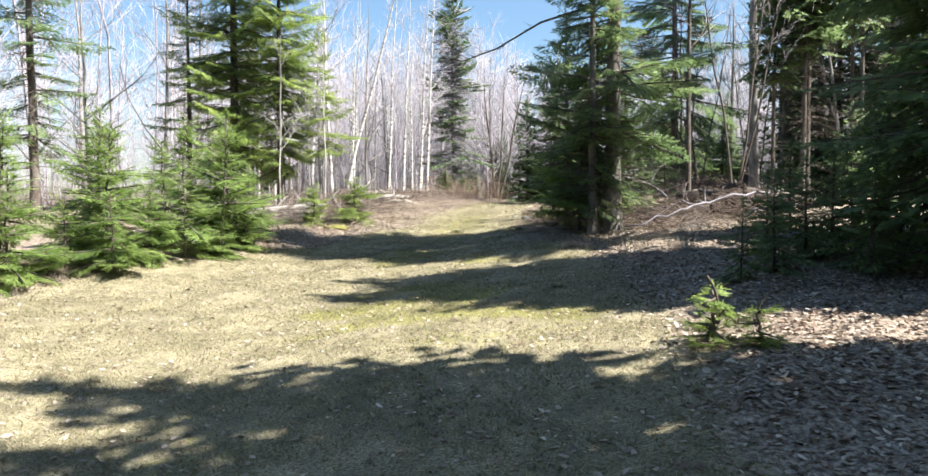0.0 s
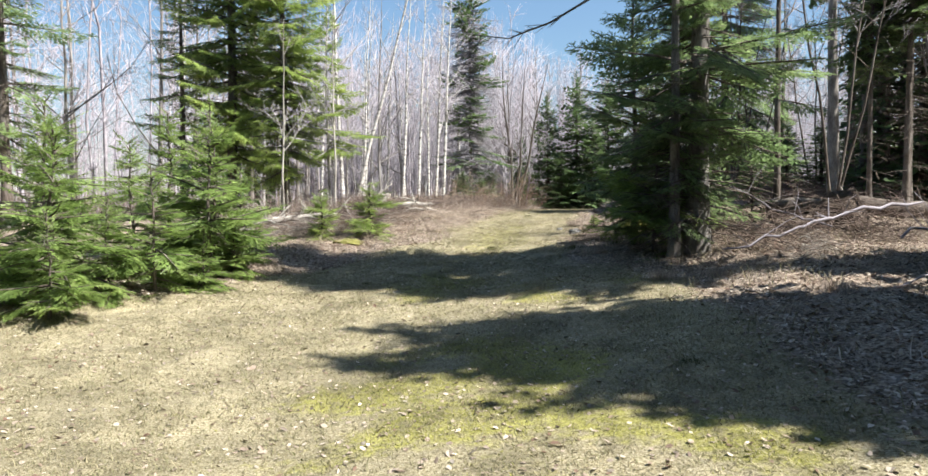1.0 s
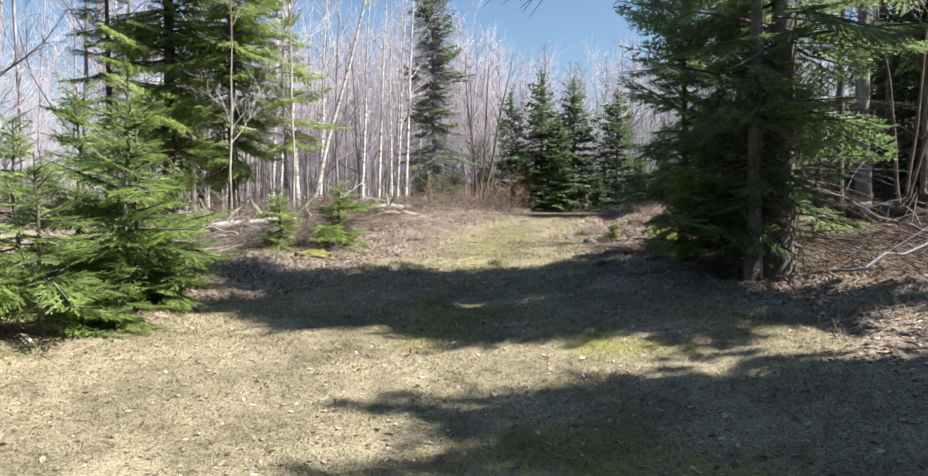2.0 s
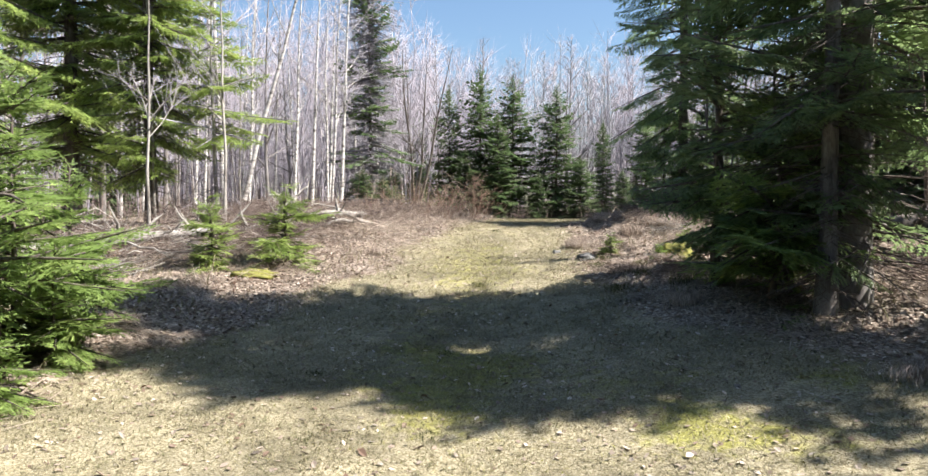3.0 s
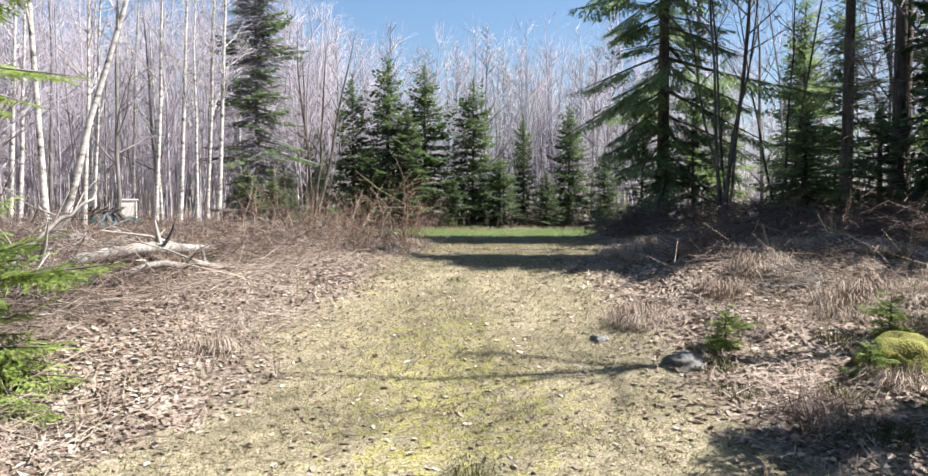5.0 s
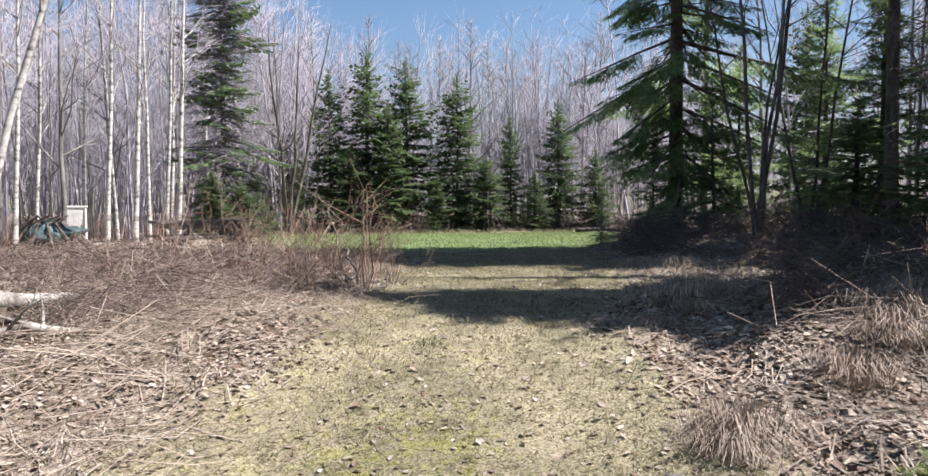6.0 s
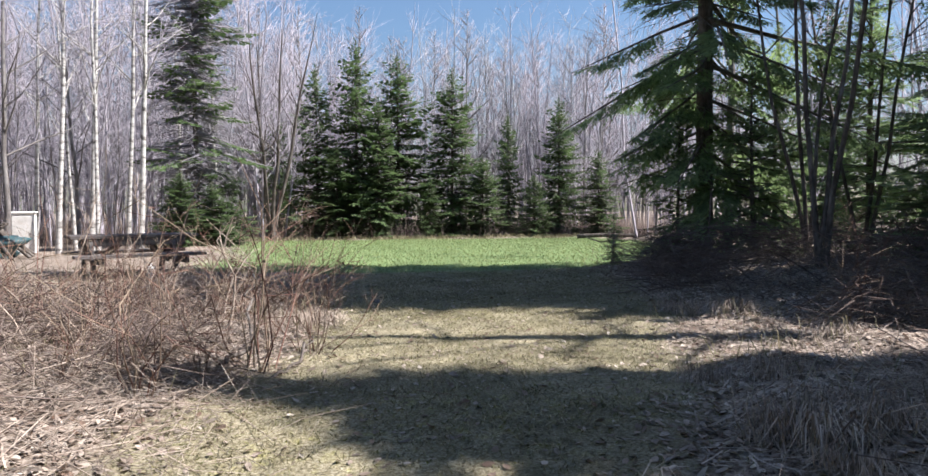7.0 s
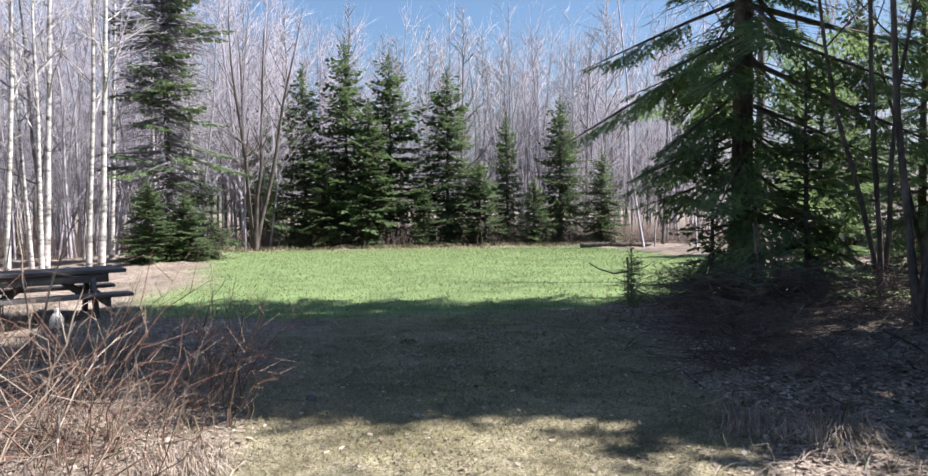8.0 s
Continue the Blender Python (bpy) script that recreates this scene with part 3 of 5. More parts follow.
def tufts(rng, x, y, tall, wide, lean):
    """Short straight blades, one triangle each."""
    n = len(x)
    z = sheet_z(x, y) - 0.008
    az, h = rng.uniform(0, 6.28, n), tall * rng.uniform(0.4, 1.25, n)
    ln, face = lean * rng.uniform(0.2, 1.5, n), rng.uniform(0, 6.28, n)
    w = wide * rng.uniform(0.6, 1.3, n)
    cx, cy = np.cos(face) * w, np.sin(face) * w
    v = np.empty((n, 3, 3))
    v[:, 0] = np.column_stack([x - cx, y - cy, z])
    v[:, 1] = np.column_stack([x + cx, y + cy, z])
    v[:, 2] = np.column_stack([x + np.cos(az) * ln * h, y + np.sin(az) * ln * h, z + h])
    return v.reshape(-1, 3), np.arange(n * 3).reshape(-1, 3)


def leaf_bits(rng, x, y, size, lift=1.0):
    """Dead leaves lying on the ground, folded along the midrib and curled at the rim."""
    n = len(x)
    z = sheet_z(x, y) + rng.uniform(0.0, 0.012, n)
    az = rng.uniform(0, 6.28, n)
    a, b = np.cos(az), np.sin(az)
    s, w = size * rng.uniform(0.5, 1.6, n), size * rng.uniform(0.4, 1.0, n)
    tilt, roll = lift * rng.normal(0, 0.25, n), lift * rng.normal(0, 0.25, n)
    fold = lift * rng.uniform(-0.4, 0.6, n)
    v = np.empty((n, 6, 3))
    for k, (u, side) in enumerate(((-1, 0), (-0.35, 1), (0.5, 0.75), (1, 0), (0.4, -0.8), (-0.45, -0.95))):
        v[:, k] = np.column_stack([x + a * s * u - b * w * side, y + b * s * u + a * w * side, z + tilt * s * u + roll * w * side + fold * w * abs(side) + 0.15 * fold * s * u * u])
    f = np.arange(n * 6).reshape(-1, 6)
    return v.reshape(-1, 3), np.concatenate([f[:, [0, 3, 2, 1]], f[:, [0, 5, 4, 3]]])


def strands(rng, x, y, long, wide):
    """Dead stalks and grass lying flat and crossed on the ground: a thin bent ribbon each."""
    n = len(x)
    az, l = rng.uniform(0, 6.28, n), long * rng.uniform(0.4, 1.3, n)
    bend = rng.normal(0, 0.35, n)
    w = wide * rng.uniform(0.6, 1.4, n)
    v = np.empty((n, 6, 3))
    for k, u in enumerate((-0.5, 0.0, 0.5)):
        cx, cy = x + np.cos(az + bend * u) * l * u, y + np.sin(az + bend * u) * l * u
        z = sheet_z(cx, cy) + 0.006 + (rng.uniform(0, 0.05, n) if k != 1 else rng.uniform(0.0, 0.035, n))
        v[:, 2 * k] = np.column_stack([cx - np.sin(az) * w, cy + np.cos(az) * w, z])
        v[:, 2 * k + 1] = np.column_stack([cx + np.sin(az) * w, cy - np.cos(az) * w, z + 0.3 * w])
    f = np.arange(n * 6).reshape(-1, 6)
    return v.reshape(-1, 3), np.concatenate([f[:, [0, 1, 3, 2]], f[:, [2, 3, 5, 4]]])


def on_trail(x, y):
    return (1 - off_trail(x, y)) * (1 - lawn_part(x, y)) * (0.45 + 0.55 * (wave(x, y, 2.6, 4) > -0.3))


rng = np.random.default_rng(5)
gxx, gyy = scatter(rng, 560000, -9.5, 2.0, 2.5, 31, on_trail)
tagged(part("dry_grass", [tufts(rng, gxx, gyy, 0.032, 0.0042, 2.6)], M_STRAW, smooth_shade=False), "short dry straw-coloured grass on the trail", "grass", kind="stuff")
gxx, gyy = scatter(rng, 250000, -9, 1.5, 2.5, 29, lambda x, y: on_trail(x, y) * np.clip(0.75 + 0.8 * wave(x, y, 3.1, 8.0), 0, 1))
tagged(part("straw_tufts", [blades(rng, gxx, gyy, 0.055, 0.003, 2.0)], M_STRAW, smooth_shade=False), "longer bent straw standing in the trail grass", "grass", kind="stuff")
gxx, gyy = scatter(rng, 80000, -6, 2.0, 3.0, 30, lambda x, y: on_trail(x, y) * mossy(x, y) * 1.5)
tagged(part("moss_tufts", [tufts(rng, gxx, gyy, 0.02, 0.009, 1.6)], M_MOSS, smooth_shade=False), "yellow-green moss among the trail grass", "moss", kind="stuff")
gxx, gyy = scatter(rng, 26000, -13, 6, 7, 34, lambda x, y: off_trail(x, y) * (wave(x, y, 1.4, 6) > 0.0) * (1 - lawn_part(x, y)))
tagged(part("tall_dead_grass", [blades(rng, gxx, gyy, 0.24, 0.0035, 1.2)], M_STRAW, smooth_shade=False), "pale dead grass and stalks beside the trail", "grass", kind="stuff")
gxx, gyy = scatter(rng, 210000, -9.5, 5.5, 2.5, 29, lambda x, y: np.clip(off_trail(x, y) + 0.12, 0, 1) * (1 - lawn_part(x, y)))
tagged(part("leaf_litter", [leaf_bits(rng, gxx, gyy, 0.02)], M_LITTER, smooth_shade=False), "brown and tan fallen leaves on the forest floor", "leaves", kind="stuff")
def on_bank(x, y):
    return off_trail(x, y) * (0.25 + 0.75 * (wave(x, y, 1.9, 3) > -0.2))


gxx, gyy = scatter(rng, 17000, -1.6, 3.4, 16.5, 22.5, on_bank)
gx2, gy2 = scatter(rng, 15000, -7.5, -3.2, 14.5, 22.5, on_bank)
gx3, gy3 = scatter(rng, 2500, -9.5, -5.5, 9.5, 15.0, on_bank)
gx4, gy4 = scatter(rng, 10000, 0.2, 3.6, 3.5, 14.0, on_bank)
gx6, gy6 = scatter(rng, 6000, 1.2, 5.5, 22.5, 30.0, on_bank)
gx5, gy5 = scatter(rng, 2200, -8.5, 1.0, 3.0, 24.0, on_trail)
tagged(part("curled_leaf_litter", [leaf_bits(rng, np.r_[gxx, gx2, gx3, gx4, gx5, gx6], np.r_[gyy, gy2, gy3, gy4, gy5, gy6], 0.024, 1.3)], M_LITTER, smooth_shade=False), "large curled dead leaves heaped on the banks", "leaves", kind="stuff")
gxx, gyy = scatter(rng, 60000, -9, 4.5, 8, 27, lambda x, y: off_trail(x, y) * np.clip(0.35 + wave(x, y, 1.6, 5.0), 0, 1))
tagged(part("dead_stalk_litter", [strands(rng, gxx, gyy, 0.3, 0.003)], M_STALK, smooth_shade=False), "pale dead stalks lying crossed on the banks", "stalks", kind="stuff")
gxx, gyy = scatter(rng, 110000, -10, 15, 29.5, 58.5, lambda x, y: lawn_part(x, y))
tagged(part("lawn_grass", [tufts(rng, gxx, gyy, 0.06, 0.009, 0.9)], M_LAWN, smooth_shade=False), "short bright green lawn in the clearing", "grass", kind="stuff")
gxx, gyy = scatter(rng, 9000, -12, 15, 55, 61, lambda x, y: 0.9 * smooth(56.5, 58.5, y))
tagged(part("clearing_edge_grass", [blades(rng, gxx, gyy, 0.3, 0.016, 0.9)], M_STRAW, smooth_shade=False), "pale dead grass along the lawn's far edge", "grass", kind="stuff")


# ---- conifers beside the trail ----
right_fir = put(conifer(11, 13.6, 2.3, 0.17, 0.9, 0.1, 0.03, M_NEEDLE, gap=0.3, per=6, sparse=0.24, dead=99, shape=0.45, bark=M_GREY_BARK, open_to=-0.9, lobes=0.1), 0.75, 14.2, 0)
tagged(right_fir, "tall green fir with grey trunk beside the trail", "tree", "conifers")
again(right_fir, 0.35, 13.9, 285, 0.5, 0.7)
dense_fir = put(conifer(12, 4.8, 1.7, 0.06, 0.45, 0.1, 0.03, M_NEEDLE, gap=0.25, per=6, sparse=0.1, lobes=0.28), -0.15, 15.4, 60, 0.88, 1.0)
tagged(dense_fir, "dense dark young fir with boughs to the ground", "tree", "conifers")
again(dense_fir, 0.45, 14.9, 200, 0.75, 0.9)
left_fir = put(conifer(13, 14.0, 2.5, 0.17, 1.7, 0.12, 0.034, M_NEEDLE_SPRING, gap=0.26, per=7, sparse=0.14, dead=99, shape=0.4, lobes=0.26, hang=0.12), -11.8, 22.4, 0)
tagged(left_fir, "tall bright green fir at the forest edge", "tree", "conifers")
again(left_fir, -9.8, 21.8, 130, 0.7, 0.8)
layered_fir = put(conifer(14, 15.5, 3.5, 0.17, 2.1, 0.115, 0.036, M_NEEDLE, gap=0.38, per=6, sparse=0.14, dead=60, shape=0.6, lobes=0.2, hang=0.14, inner=0.3, droop=0.3), 4.15, 30.2, 130)
tagged(layered_fir, "tall dark fir with layered drooping boughs beside the lawn", "tree", "conifers")
slim_fir = put(conifer(17, 6.8, 1.9, 0.045, 2.0, 0.1, 0.032, M_NEEDLE_SPRING, gap=0.36, per=5, sparse=0.25, dead=40, shape=0.6, bark=M_DEAD, limb_mat=M_TWIG), -8.5, 22.1, 0, 0.9)
tagged(slim_fir, "slim light green fir behind bare saplings", "tree", "conifers")
young = [
    put(conifer(21, 2.3, 1.35, 0.025, 0.12, 0.08, 0.023, M_NEEDLE_YOUNG, gap=0.2, per=6, shape=0.85, sparse=0.15, lobes=0.3), -8.0, 10.75, 10),
    put(conifer(22, 2.8, 1.4, 0.03, 0.25, 0.085, 0.024, M_NEEDLE_YOUNG, gap=0.23, per=6, shape=0.85, sparse=0.2, lobes=0.3), -6.95, 12.75, 80),
]
for y in young:
    tagged(y, "young bright green fir at the trail's edge", "tree", "young firs")
for k, x, y, turn, size in ((0, -7.01, 11.53, 100, 0.80), (1, -8.18, 12.62, 200, 0.80), (0, -9.27, 11.84, 300, 0.90), (1, -9.59, 10.13, 45, 0.95), (0, -7.71, 13.87, 150, 1.05), (0, -8.73, 9.35, 15, 0.80), (1, -8.96, 14.81, 15, 1.00), (0, -7.40, 9.97, 215, 0.60), (0, -6.75, 13.25, 15, 0.5), (1, -11.61, 11.06, 300, 0.90), (1, -8.57, 11.22, 130, 0.95), (0, -7.25, 13.40, 260, 1.00), (1, -9.82, 12.78, 90, 0.90), (0, -6.70, 12.23, 30, 0.45), (1, -7.40, 10.99, 160, 0.50), (0, -8.34, 10.05, 280, 0.55), (1, -7.17, 14.18, 55, 0.60), (0, -10.13, 9.19, 140, 0.80), (0, 0.15, 14.5, 100, 1.1)):
    again(young[k], x, y, turn, size)
small_fir = put(conifer(23, 1.2, 0.8, 0.014, 0.06, 0.055, 0.016, M_NEEDLE_SPRING, gap=0.115, per=6, shape=0.85, sparse=0.12, lobes=0.32), -7.1, 17.9, 0)
tagged(small_fir, "small bushy yellow-green fir sapling", "sapling", "fir saplings")
again(small_fir, -6.05, 18.2, 120, 1.1)
again(small_fir, 0.95, 17.4, 60, 0.75)
again(small_fir, -0.85, 18.1, 60, 0.3)
again(small_fir, -0.3, 17.3, 10, 0.26)
again(small_fir, 0.3, 17.8, 200, 0.32)
seedling = put(conifer(24, 0.52, 0.3, 0.008, 0.05, 0.04, 0.012, M_NEEDLE_SPRING, gap=0.085, per=4, shape=0.6, sparse=0.1), 0.93, 4.95, 30)
tagged(seedling, "tiny fir seedling standing in leaf litter", "sapling", "fir saplings")
again(seedling, 1.26, 4.8, 200, 0.8, 0.75)
again(seedling, 1.05, 5.5, 100, 0.55)

mid_fir = put(conifer(31, 9.2, 2.2, 0.1, 0.4, 0.13, 0.042, M_NEEDLE, gap=0.31, per=6, sparse=0.05, dead=30), 4.7, 8.1, 0)
tagged(mid_fir, "fir tree standing in the forest", "tree", "conifers")
for x, y, turn, size, tall in ((4.4, 9.2, 120, 0.75, 1.0), (13.5, 27.5, 200, 1.2, 1.7), (8.8, 29.5, 20, 0.8, 0.8), (12.0, 29.0, 140, 1.0, 1.0), (6.6, 31.6, 80, 0.6, 0.55), (10.5, 33.5, 200, 0.9, 0.9)):
    again(mid_fir, x, y, turn, size, tall)
# firs mostly out of view, added to fill the shadow bands on the trail
shade_fir = put(conifer(33, 9.4, 2.3, 0.11, 0.4, 0.26, 0.115, M_NEEDLE, gap=0.32, per=7, shape=0.8), 5.6, 3.1, 0, 1.25)
tagged(shade_fir, "broad dense fir beside the trail, added to cast shade", "tree", "conifers")
for x, y, turn, size, tall in ((6.6, 1.6, 90, 1.3, 1.3), (4.6, 7.3, 220, 0.9, 0.76), (4.5, 6.3, 10, 0.7, 0.55), (6.2, 6.8, 160, 0.9, 0.95), (6.6, 8.6, 330, 1.1, 1.28), (6.5, 7.5, 60, 1.1, 1.15), (5.7, 8.1, 200, 0.9, 0.9), (7.8, 8.3, 20, 1.1, 1.2), (6.9, 7.3, 130, 1.3, 1.3), (7.4, 6.1, 30, 1.0, 1.1), (5.8, 6.0, 310, 0.9, 0.75), (7.4, 8.0, 250, 1.2, 1.3), (6.5, 11.3, 300, 1.0, 0.74), (4.6, -2.5, 15, 1.2, 1.2), (5.3, 26.0, 80, 0.6, 0.25), (5.9, 24.7, 170, 0.6, 0.27)):
    again(shade_fir, x, y, turn, size, tall)
bush_fir = put(conifer(25, 4.8, 1.8, 0.06, 0.2, 0.17, 0.055, M_NEEDLE, gap=0.27, per=6, sparse=0.1, lobes=0.28), 4.5, 29.1, 140, 0.7)
tagged(bush_fir, "bushy dark green fir in the shade", "tree", "conifers")
# the pair at (1.6, 17.1) and (2.1, 16.5) is added to shade the bank
for x, y, turn, size in ((1.75, 7.6, 10, 0.2), (2.3, 8.4, 100, 0.27), (2.9, 9.2, 200, 0.3), (3.2, 8.0, 290, 0.35), (3.3, 9.5, 30, 0.32), (4.0, 10.7, 130, 0.45), (2.7, 10.2, 230, 0.28), (4.6, 12.0, 330, 0.5), (3.4, 11.6, 80, 0.35), (2.75, 31.0, 60, 0.22), (1.6, 17.1, 40, 0.3), (2.1, 16.5, 150, 0.4), (3.4, 29.7, 20, 0.55), (-2.2, 61.0, 10, 0.7), (2.2, 60.0, 80, 0.6)):
    again(bush_fir, x, y, turn, size)
# open, half-dead spruces that let the light through
open_spruce = put(conifer(32, 12.5, 1.9, 0.13, 2.4, 0.12, 0.036, M_NEEDLE, gap=0.44, per=5, sparse=0.3, dead=120, shape=0.5), -17.6, 20.0, 0, 1.15)
tagged(open_spruce, "tall open spruce with many dead grey limbs", "tree", "conifers")
for x, y, turn, size in ((-13.7, 22.8, 140, 0.75),):
    again(open_spruce, x, y, turn, size)
# crowns start above the view; these spruces are added to shade trail and bank
shade_spruce = put(conifer(34, 14.5, 2.3, 0.12, 6.8, 0.16, 0.07, M_NEEDLE, gap=0.3, per=8, sparse=0.0, dead=60, shape=0.6), 7.6, 20.65, 0, 0.45, 0.95)
tagged(shade_spruce, "tall spruce with a long bare trunk, added to cast shade", "tree", "conifers")
for x, y, turn, size, *tall in ((8.3, 25.3, 30, 1.0, 1.2), (8.7, 24.5, 140, 0.8, 1.15), (7.7, 26.3, 150, 1.15), (8.6, 27.3, 270, 1.2), (7.9, 28.2, 60, 1.15), (6.3, 20.1, 80, 0.75), (6.0, 19.5, 10, 0.62), (5.7, 11.5, 50, 0.85, 1.03), (5.6, 11.62, 170, 0.6, 0.92), (8.9, 20.4, 200, 0.47, 1.08), (10.6, 20.1, 320, 0.47, 1.1), (12.4, 19.8, 100, 0.5, 1.15), (5.3, 19.55, 140, 0.5), (5.9, 15.4, 140, 0.4, 0.62)):
    again(shade_spruce, x, y, turn, size, *tall)
# the woods behind and around: firs mostly unseen, added to cut the sky light
screen_fir = put(conifer(42, 13.0, 2.9, 0.14, 0.8, 0.42, 0.22, M_NEEDLE_DARK, gap=0.55, per=7, shape=0.8), -8.5, -4.5, 0)
tagged(screen_fir, "tall dense fir in the surrounding woods, added to block light", "tree", "surrounding firs")
rng = np.random.default_rng(14)
for k in range(46):
    if k < 22:
        x, y = -19 + 40 * (k + rng.uniform(0, 1)) / 22, rng.uniform(-12, -5.5)
    elif k < 34:
        x, y = rng.uniform(17, 24), -6 + 40 * (k - 22 + rng.uniform(0, 1)) / 12
    else:
        x, y = rng.uniform(-26, -20), -4 + 26 * (k - 34 + rng.uniform(0, 1)) / 12
    again(screen_fir, x, y, rng.uniform(0, 360), rng.uniform(0.85, 1.25))
for k in range(10):
    x, y = rng.uniform(-19, -12), -4 + 13 * (k + rng.random()) / 10
    again(screen_fir, x, y, rng.uniform(0, 360), rng.uniform(0.7, 1.1))

# unseen firs on the right, added to darken the bank and the trail
for x, y, size in ((8.6, 3.4, 0.7), (9.4, 6.0, 0.75), (10.6, 8.2, 0.75), (12.5, 11.6, 0.85), (9.4, 22.6, 0.75), (9.2, 24.0, 0.72), (10.9, 23.4, 0.8), (11.2, 25.0, 0.8), (12.6, 22.8, 0.9), (8.1, 23.5, 0.8), (7.3, 23.7, 0.65), (7.6, 25.0, 0.6)):
    again(screen_fir, x, y, 40 * x, size)

far_fir = put(conifer(41, 11.5, 3.3, 0.1, 0.2, 0.27, 0.1, M_NEEDLE_FAR, gap=0.3, per=9, shape=0.8, lobes=0.22, hang=0.1), -4.15, 62, 0, 1.0, 0.94)
tagged(far_fir, "dark green spruce standing beyond the lawn", "tree", "spruces beyond the lawn")
for x, y, turn, size, tall in ((-1.7, 62, 60, 1.15, 1.08), (0.85, 62.5, 130, 1.3, 1.03), (4.27, 62, 200, 1.2, 0.95), (-0.4, 60.5, 20, 0.85, 0.75), (6.0, 60.5, 100, 0.75, 0.45), (-3.0, 60.5, 250, 0.85, 0.5), (8.3, 63, 10, 0.6, 0.72), (11.5, 62, 75, 0.9, 0.8), (-7.0, 66, 300, 0.7, 0.8), (9.2, 59.8, 5, 0.55, 0.35), (13.5, 60, 45, 0.7, 0.5), (17.5, 44, 80, 0.9, 0.9), (-22, 44, 10, 1.0, 1.2), (18, 36, 15, 1.0, 1.1), (-7.6, 50.2, 15, 0.55, 0.3), (-10.0, 51.5, 115, 0.5, 0.28), (2.6, 60.2, 215, 0.5, 0.3), (-9.0, 47.6, 40, 0.5, 0.28), (-8.0, 48.6, 140, 0.45, 0.24)):
    again(far_fir, x, y, turn, size, tall)


grey_spruce = put(conifer(45, 17.5, 2.9, 0.14, 1.0, 0.2, 0.07, M_NEEDLE_FAR, gap=0.36, per=7, sparse=0.45, dead=620, shape=0.4, limb_mat=M_TWIG, fat=2.2), -8.95, 50.3, 0)
tagged(grey_spruce, "tall half-dead spruce with bare grey limbs behind birches", "tree", "spruces beyond the lawn")

# ---- bare trees ----
birch = put(bare_tree(51, 17, 0.105, (0.05, 0.0), 0.3, 24, M_BIRCH, "birch_tree", crook=0.025, spread=0.22), -10.0, 45.6, 0)
tagged(birch, "slender white-barked birch, leafless", "tree", "birches")
birch_b = put(bare_tree(52, 16, 0.085, (0.04, 0.02), 0.3, 20, M_BIRCH, "birch_tree", crook=0.03, spread=0.22), -10.6, 46.2, 0)
tagged(birch_b, "slender white-barked birch, leafless", "tree", "birches")
lean_birch = put(bare_tree(53, 13, 0.1, (0.26, 0.0), 0.4, 12, M_BIRCH, "birch_tree", crook=0.03, spread=0.25), -11.9, 33.9, 0)
tagged(lean_birch, "leaning white-barked birch with forked boughs", "tree", "birches")
for b, x, y, turn, size in ((birch, -11.5, 45.0, 0, 0.95), (birch_b, -12.2, 44.0, 10, 1.0), (birch_b, -13.2, 36.0, 200, 1.15), (birch_b, -12.6, 37.5, 20, 0.8), (birch, -14.0, 46.5, -15, 0.8), (birch, -12.2, 53.5, 40, 1.0), (birch_b, -10.4, 54.0, 80, 1.0), (birch, -9.2, 56.5, 130, 0.95), (birch_b, -12.8, 47.0, 150, 0.8), (birch_b, -14.4, 43.2, 5, 0.9), (birch, -14.6, 37.5, 40, 0.7), (birch_b, -16.2, 47.5, -30, 0.85), (birch, -15.6, 39.0, 12, 0.8), (birch_b, -16.5, 34.0, 60, 0.75), (birch_b, -18.0, 44.0, -40, 0.9), (birch, -18.4, 30.0, 60, 0.75), (birch_b, -14.2, 31.0, 100, 0.7), (birch_b, -9.6, 40.0, 70, 0.7)):
    again(b, x, y, turn, size)
bare = []
for k, (h, r, ln) in enumerate(((12, 0.08, (0.02, 0.01)), (10, 0.06, (-0.05, 0.02)), (14, 0.11, (0.03, -0.02)), (9, 0.045, (0.07, 0.02)))):
    t = put(bare_tree(60 + k, h, r, ln, 0.14, 16, crook=0.04), (-13.5, -17, 7.0, 9.2)[k], (27.0, 22.0, 24.6, 19.0)[k], 0)
    bare.append(tagged(t, "leafless grey-barked tree in the forest", "tree", "bare trees"))
rng = np.random.default_rng(9)
spots = []
while len(spots) < 110:
    zone = rng.random()
    if zone < 0.42:
        x, y = rng.uniform(-32, -9), rng.uniform(22, 66)
        if x > -13 and y < 58 or abs(x + 11.8) < 1.2 and abs(y - 22.4) < 1.5:
            continue
    elif zone < 0.72:
        x, y = rng.uniform(6.5, 30), rng.uniform(10, 60)
        if x < 16 and 30 < y < 60:
            continue
    else:
        x, y = rng.uniform(-26, 26), rng.uniform(63, 80)
    if all((x - a) ** 2 + (y - b) ** 2 > 1.5 for a, b in spots):
        spots.append((x, y))
for k, (x, y) in enumerate(spots):
    again(bare[k % 4], x, y, rng.uniform(0, 360), rng.uniform(0.75, 1.2))
crowned = put(bare_tree(66, 15.5, 0.09, (0.02, 0.0), 0.25, 30, spread=0.3, crook=0.035, thin=2.2), -8.4, 66.0, 0)
tagged(crowned, "leafless tree with a fine spreading crown beyond the lawn", "tree", "bare trees")
forked = put(bare_tree(67, 14.0, 0.08, (-0.05, 0.0), 0.25, 26, spread=0.34, crook=0.05, thin=2.2, bark=M_PALE), -5.2, 68.0, 0)
tagged(forked, "pale leafless tree with a fine spreading crown beyond the lawn", "tree", "bare trees")
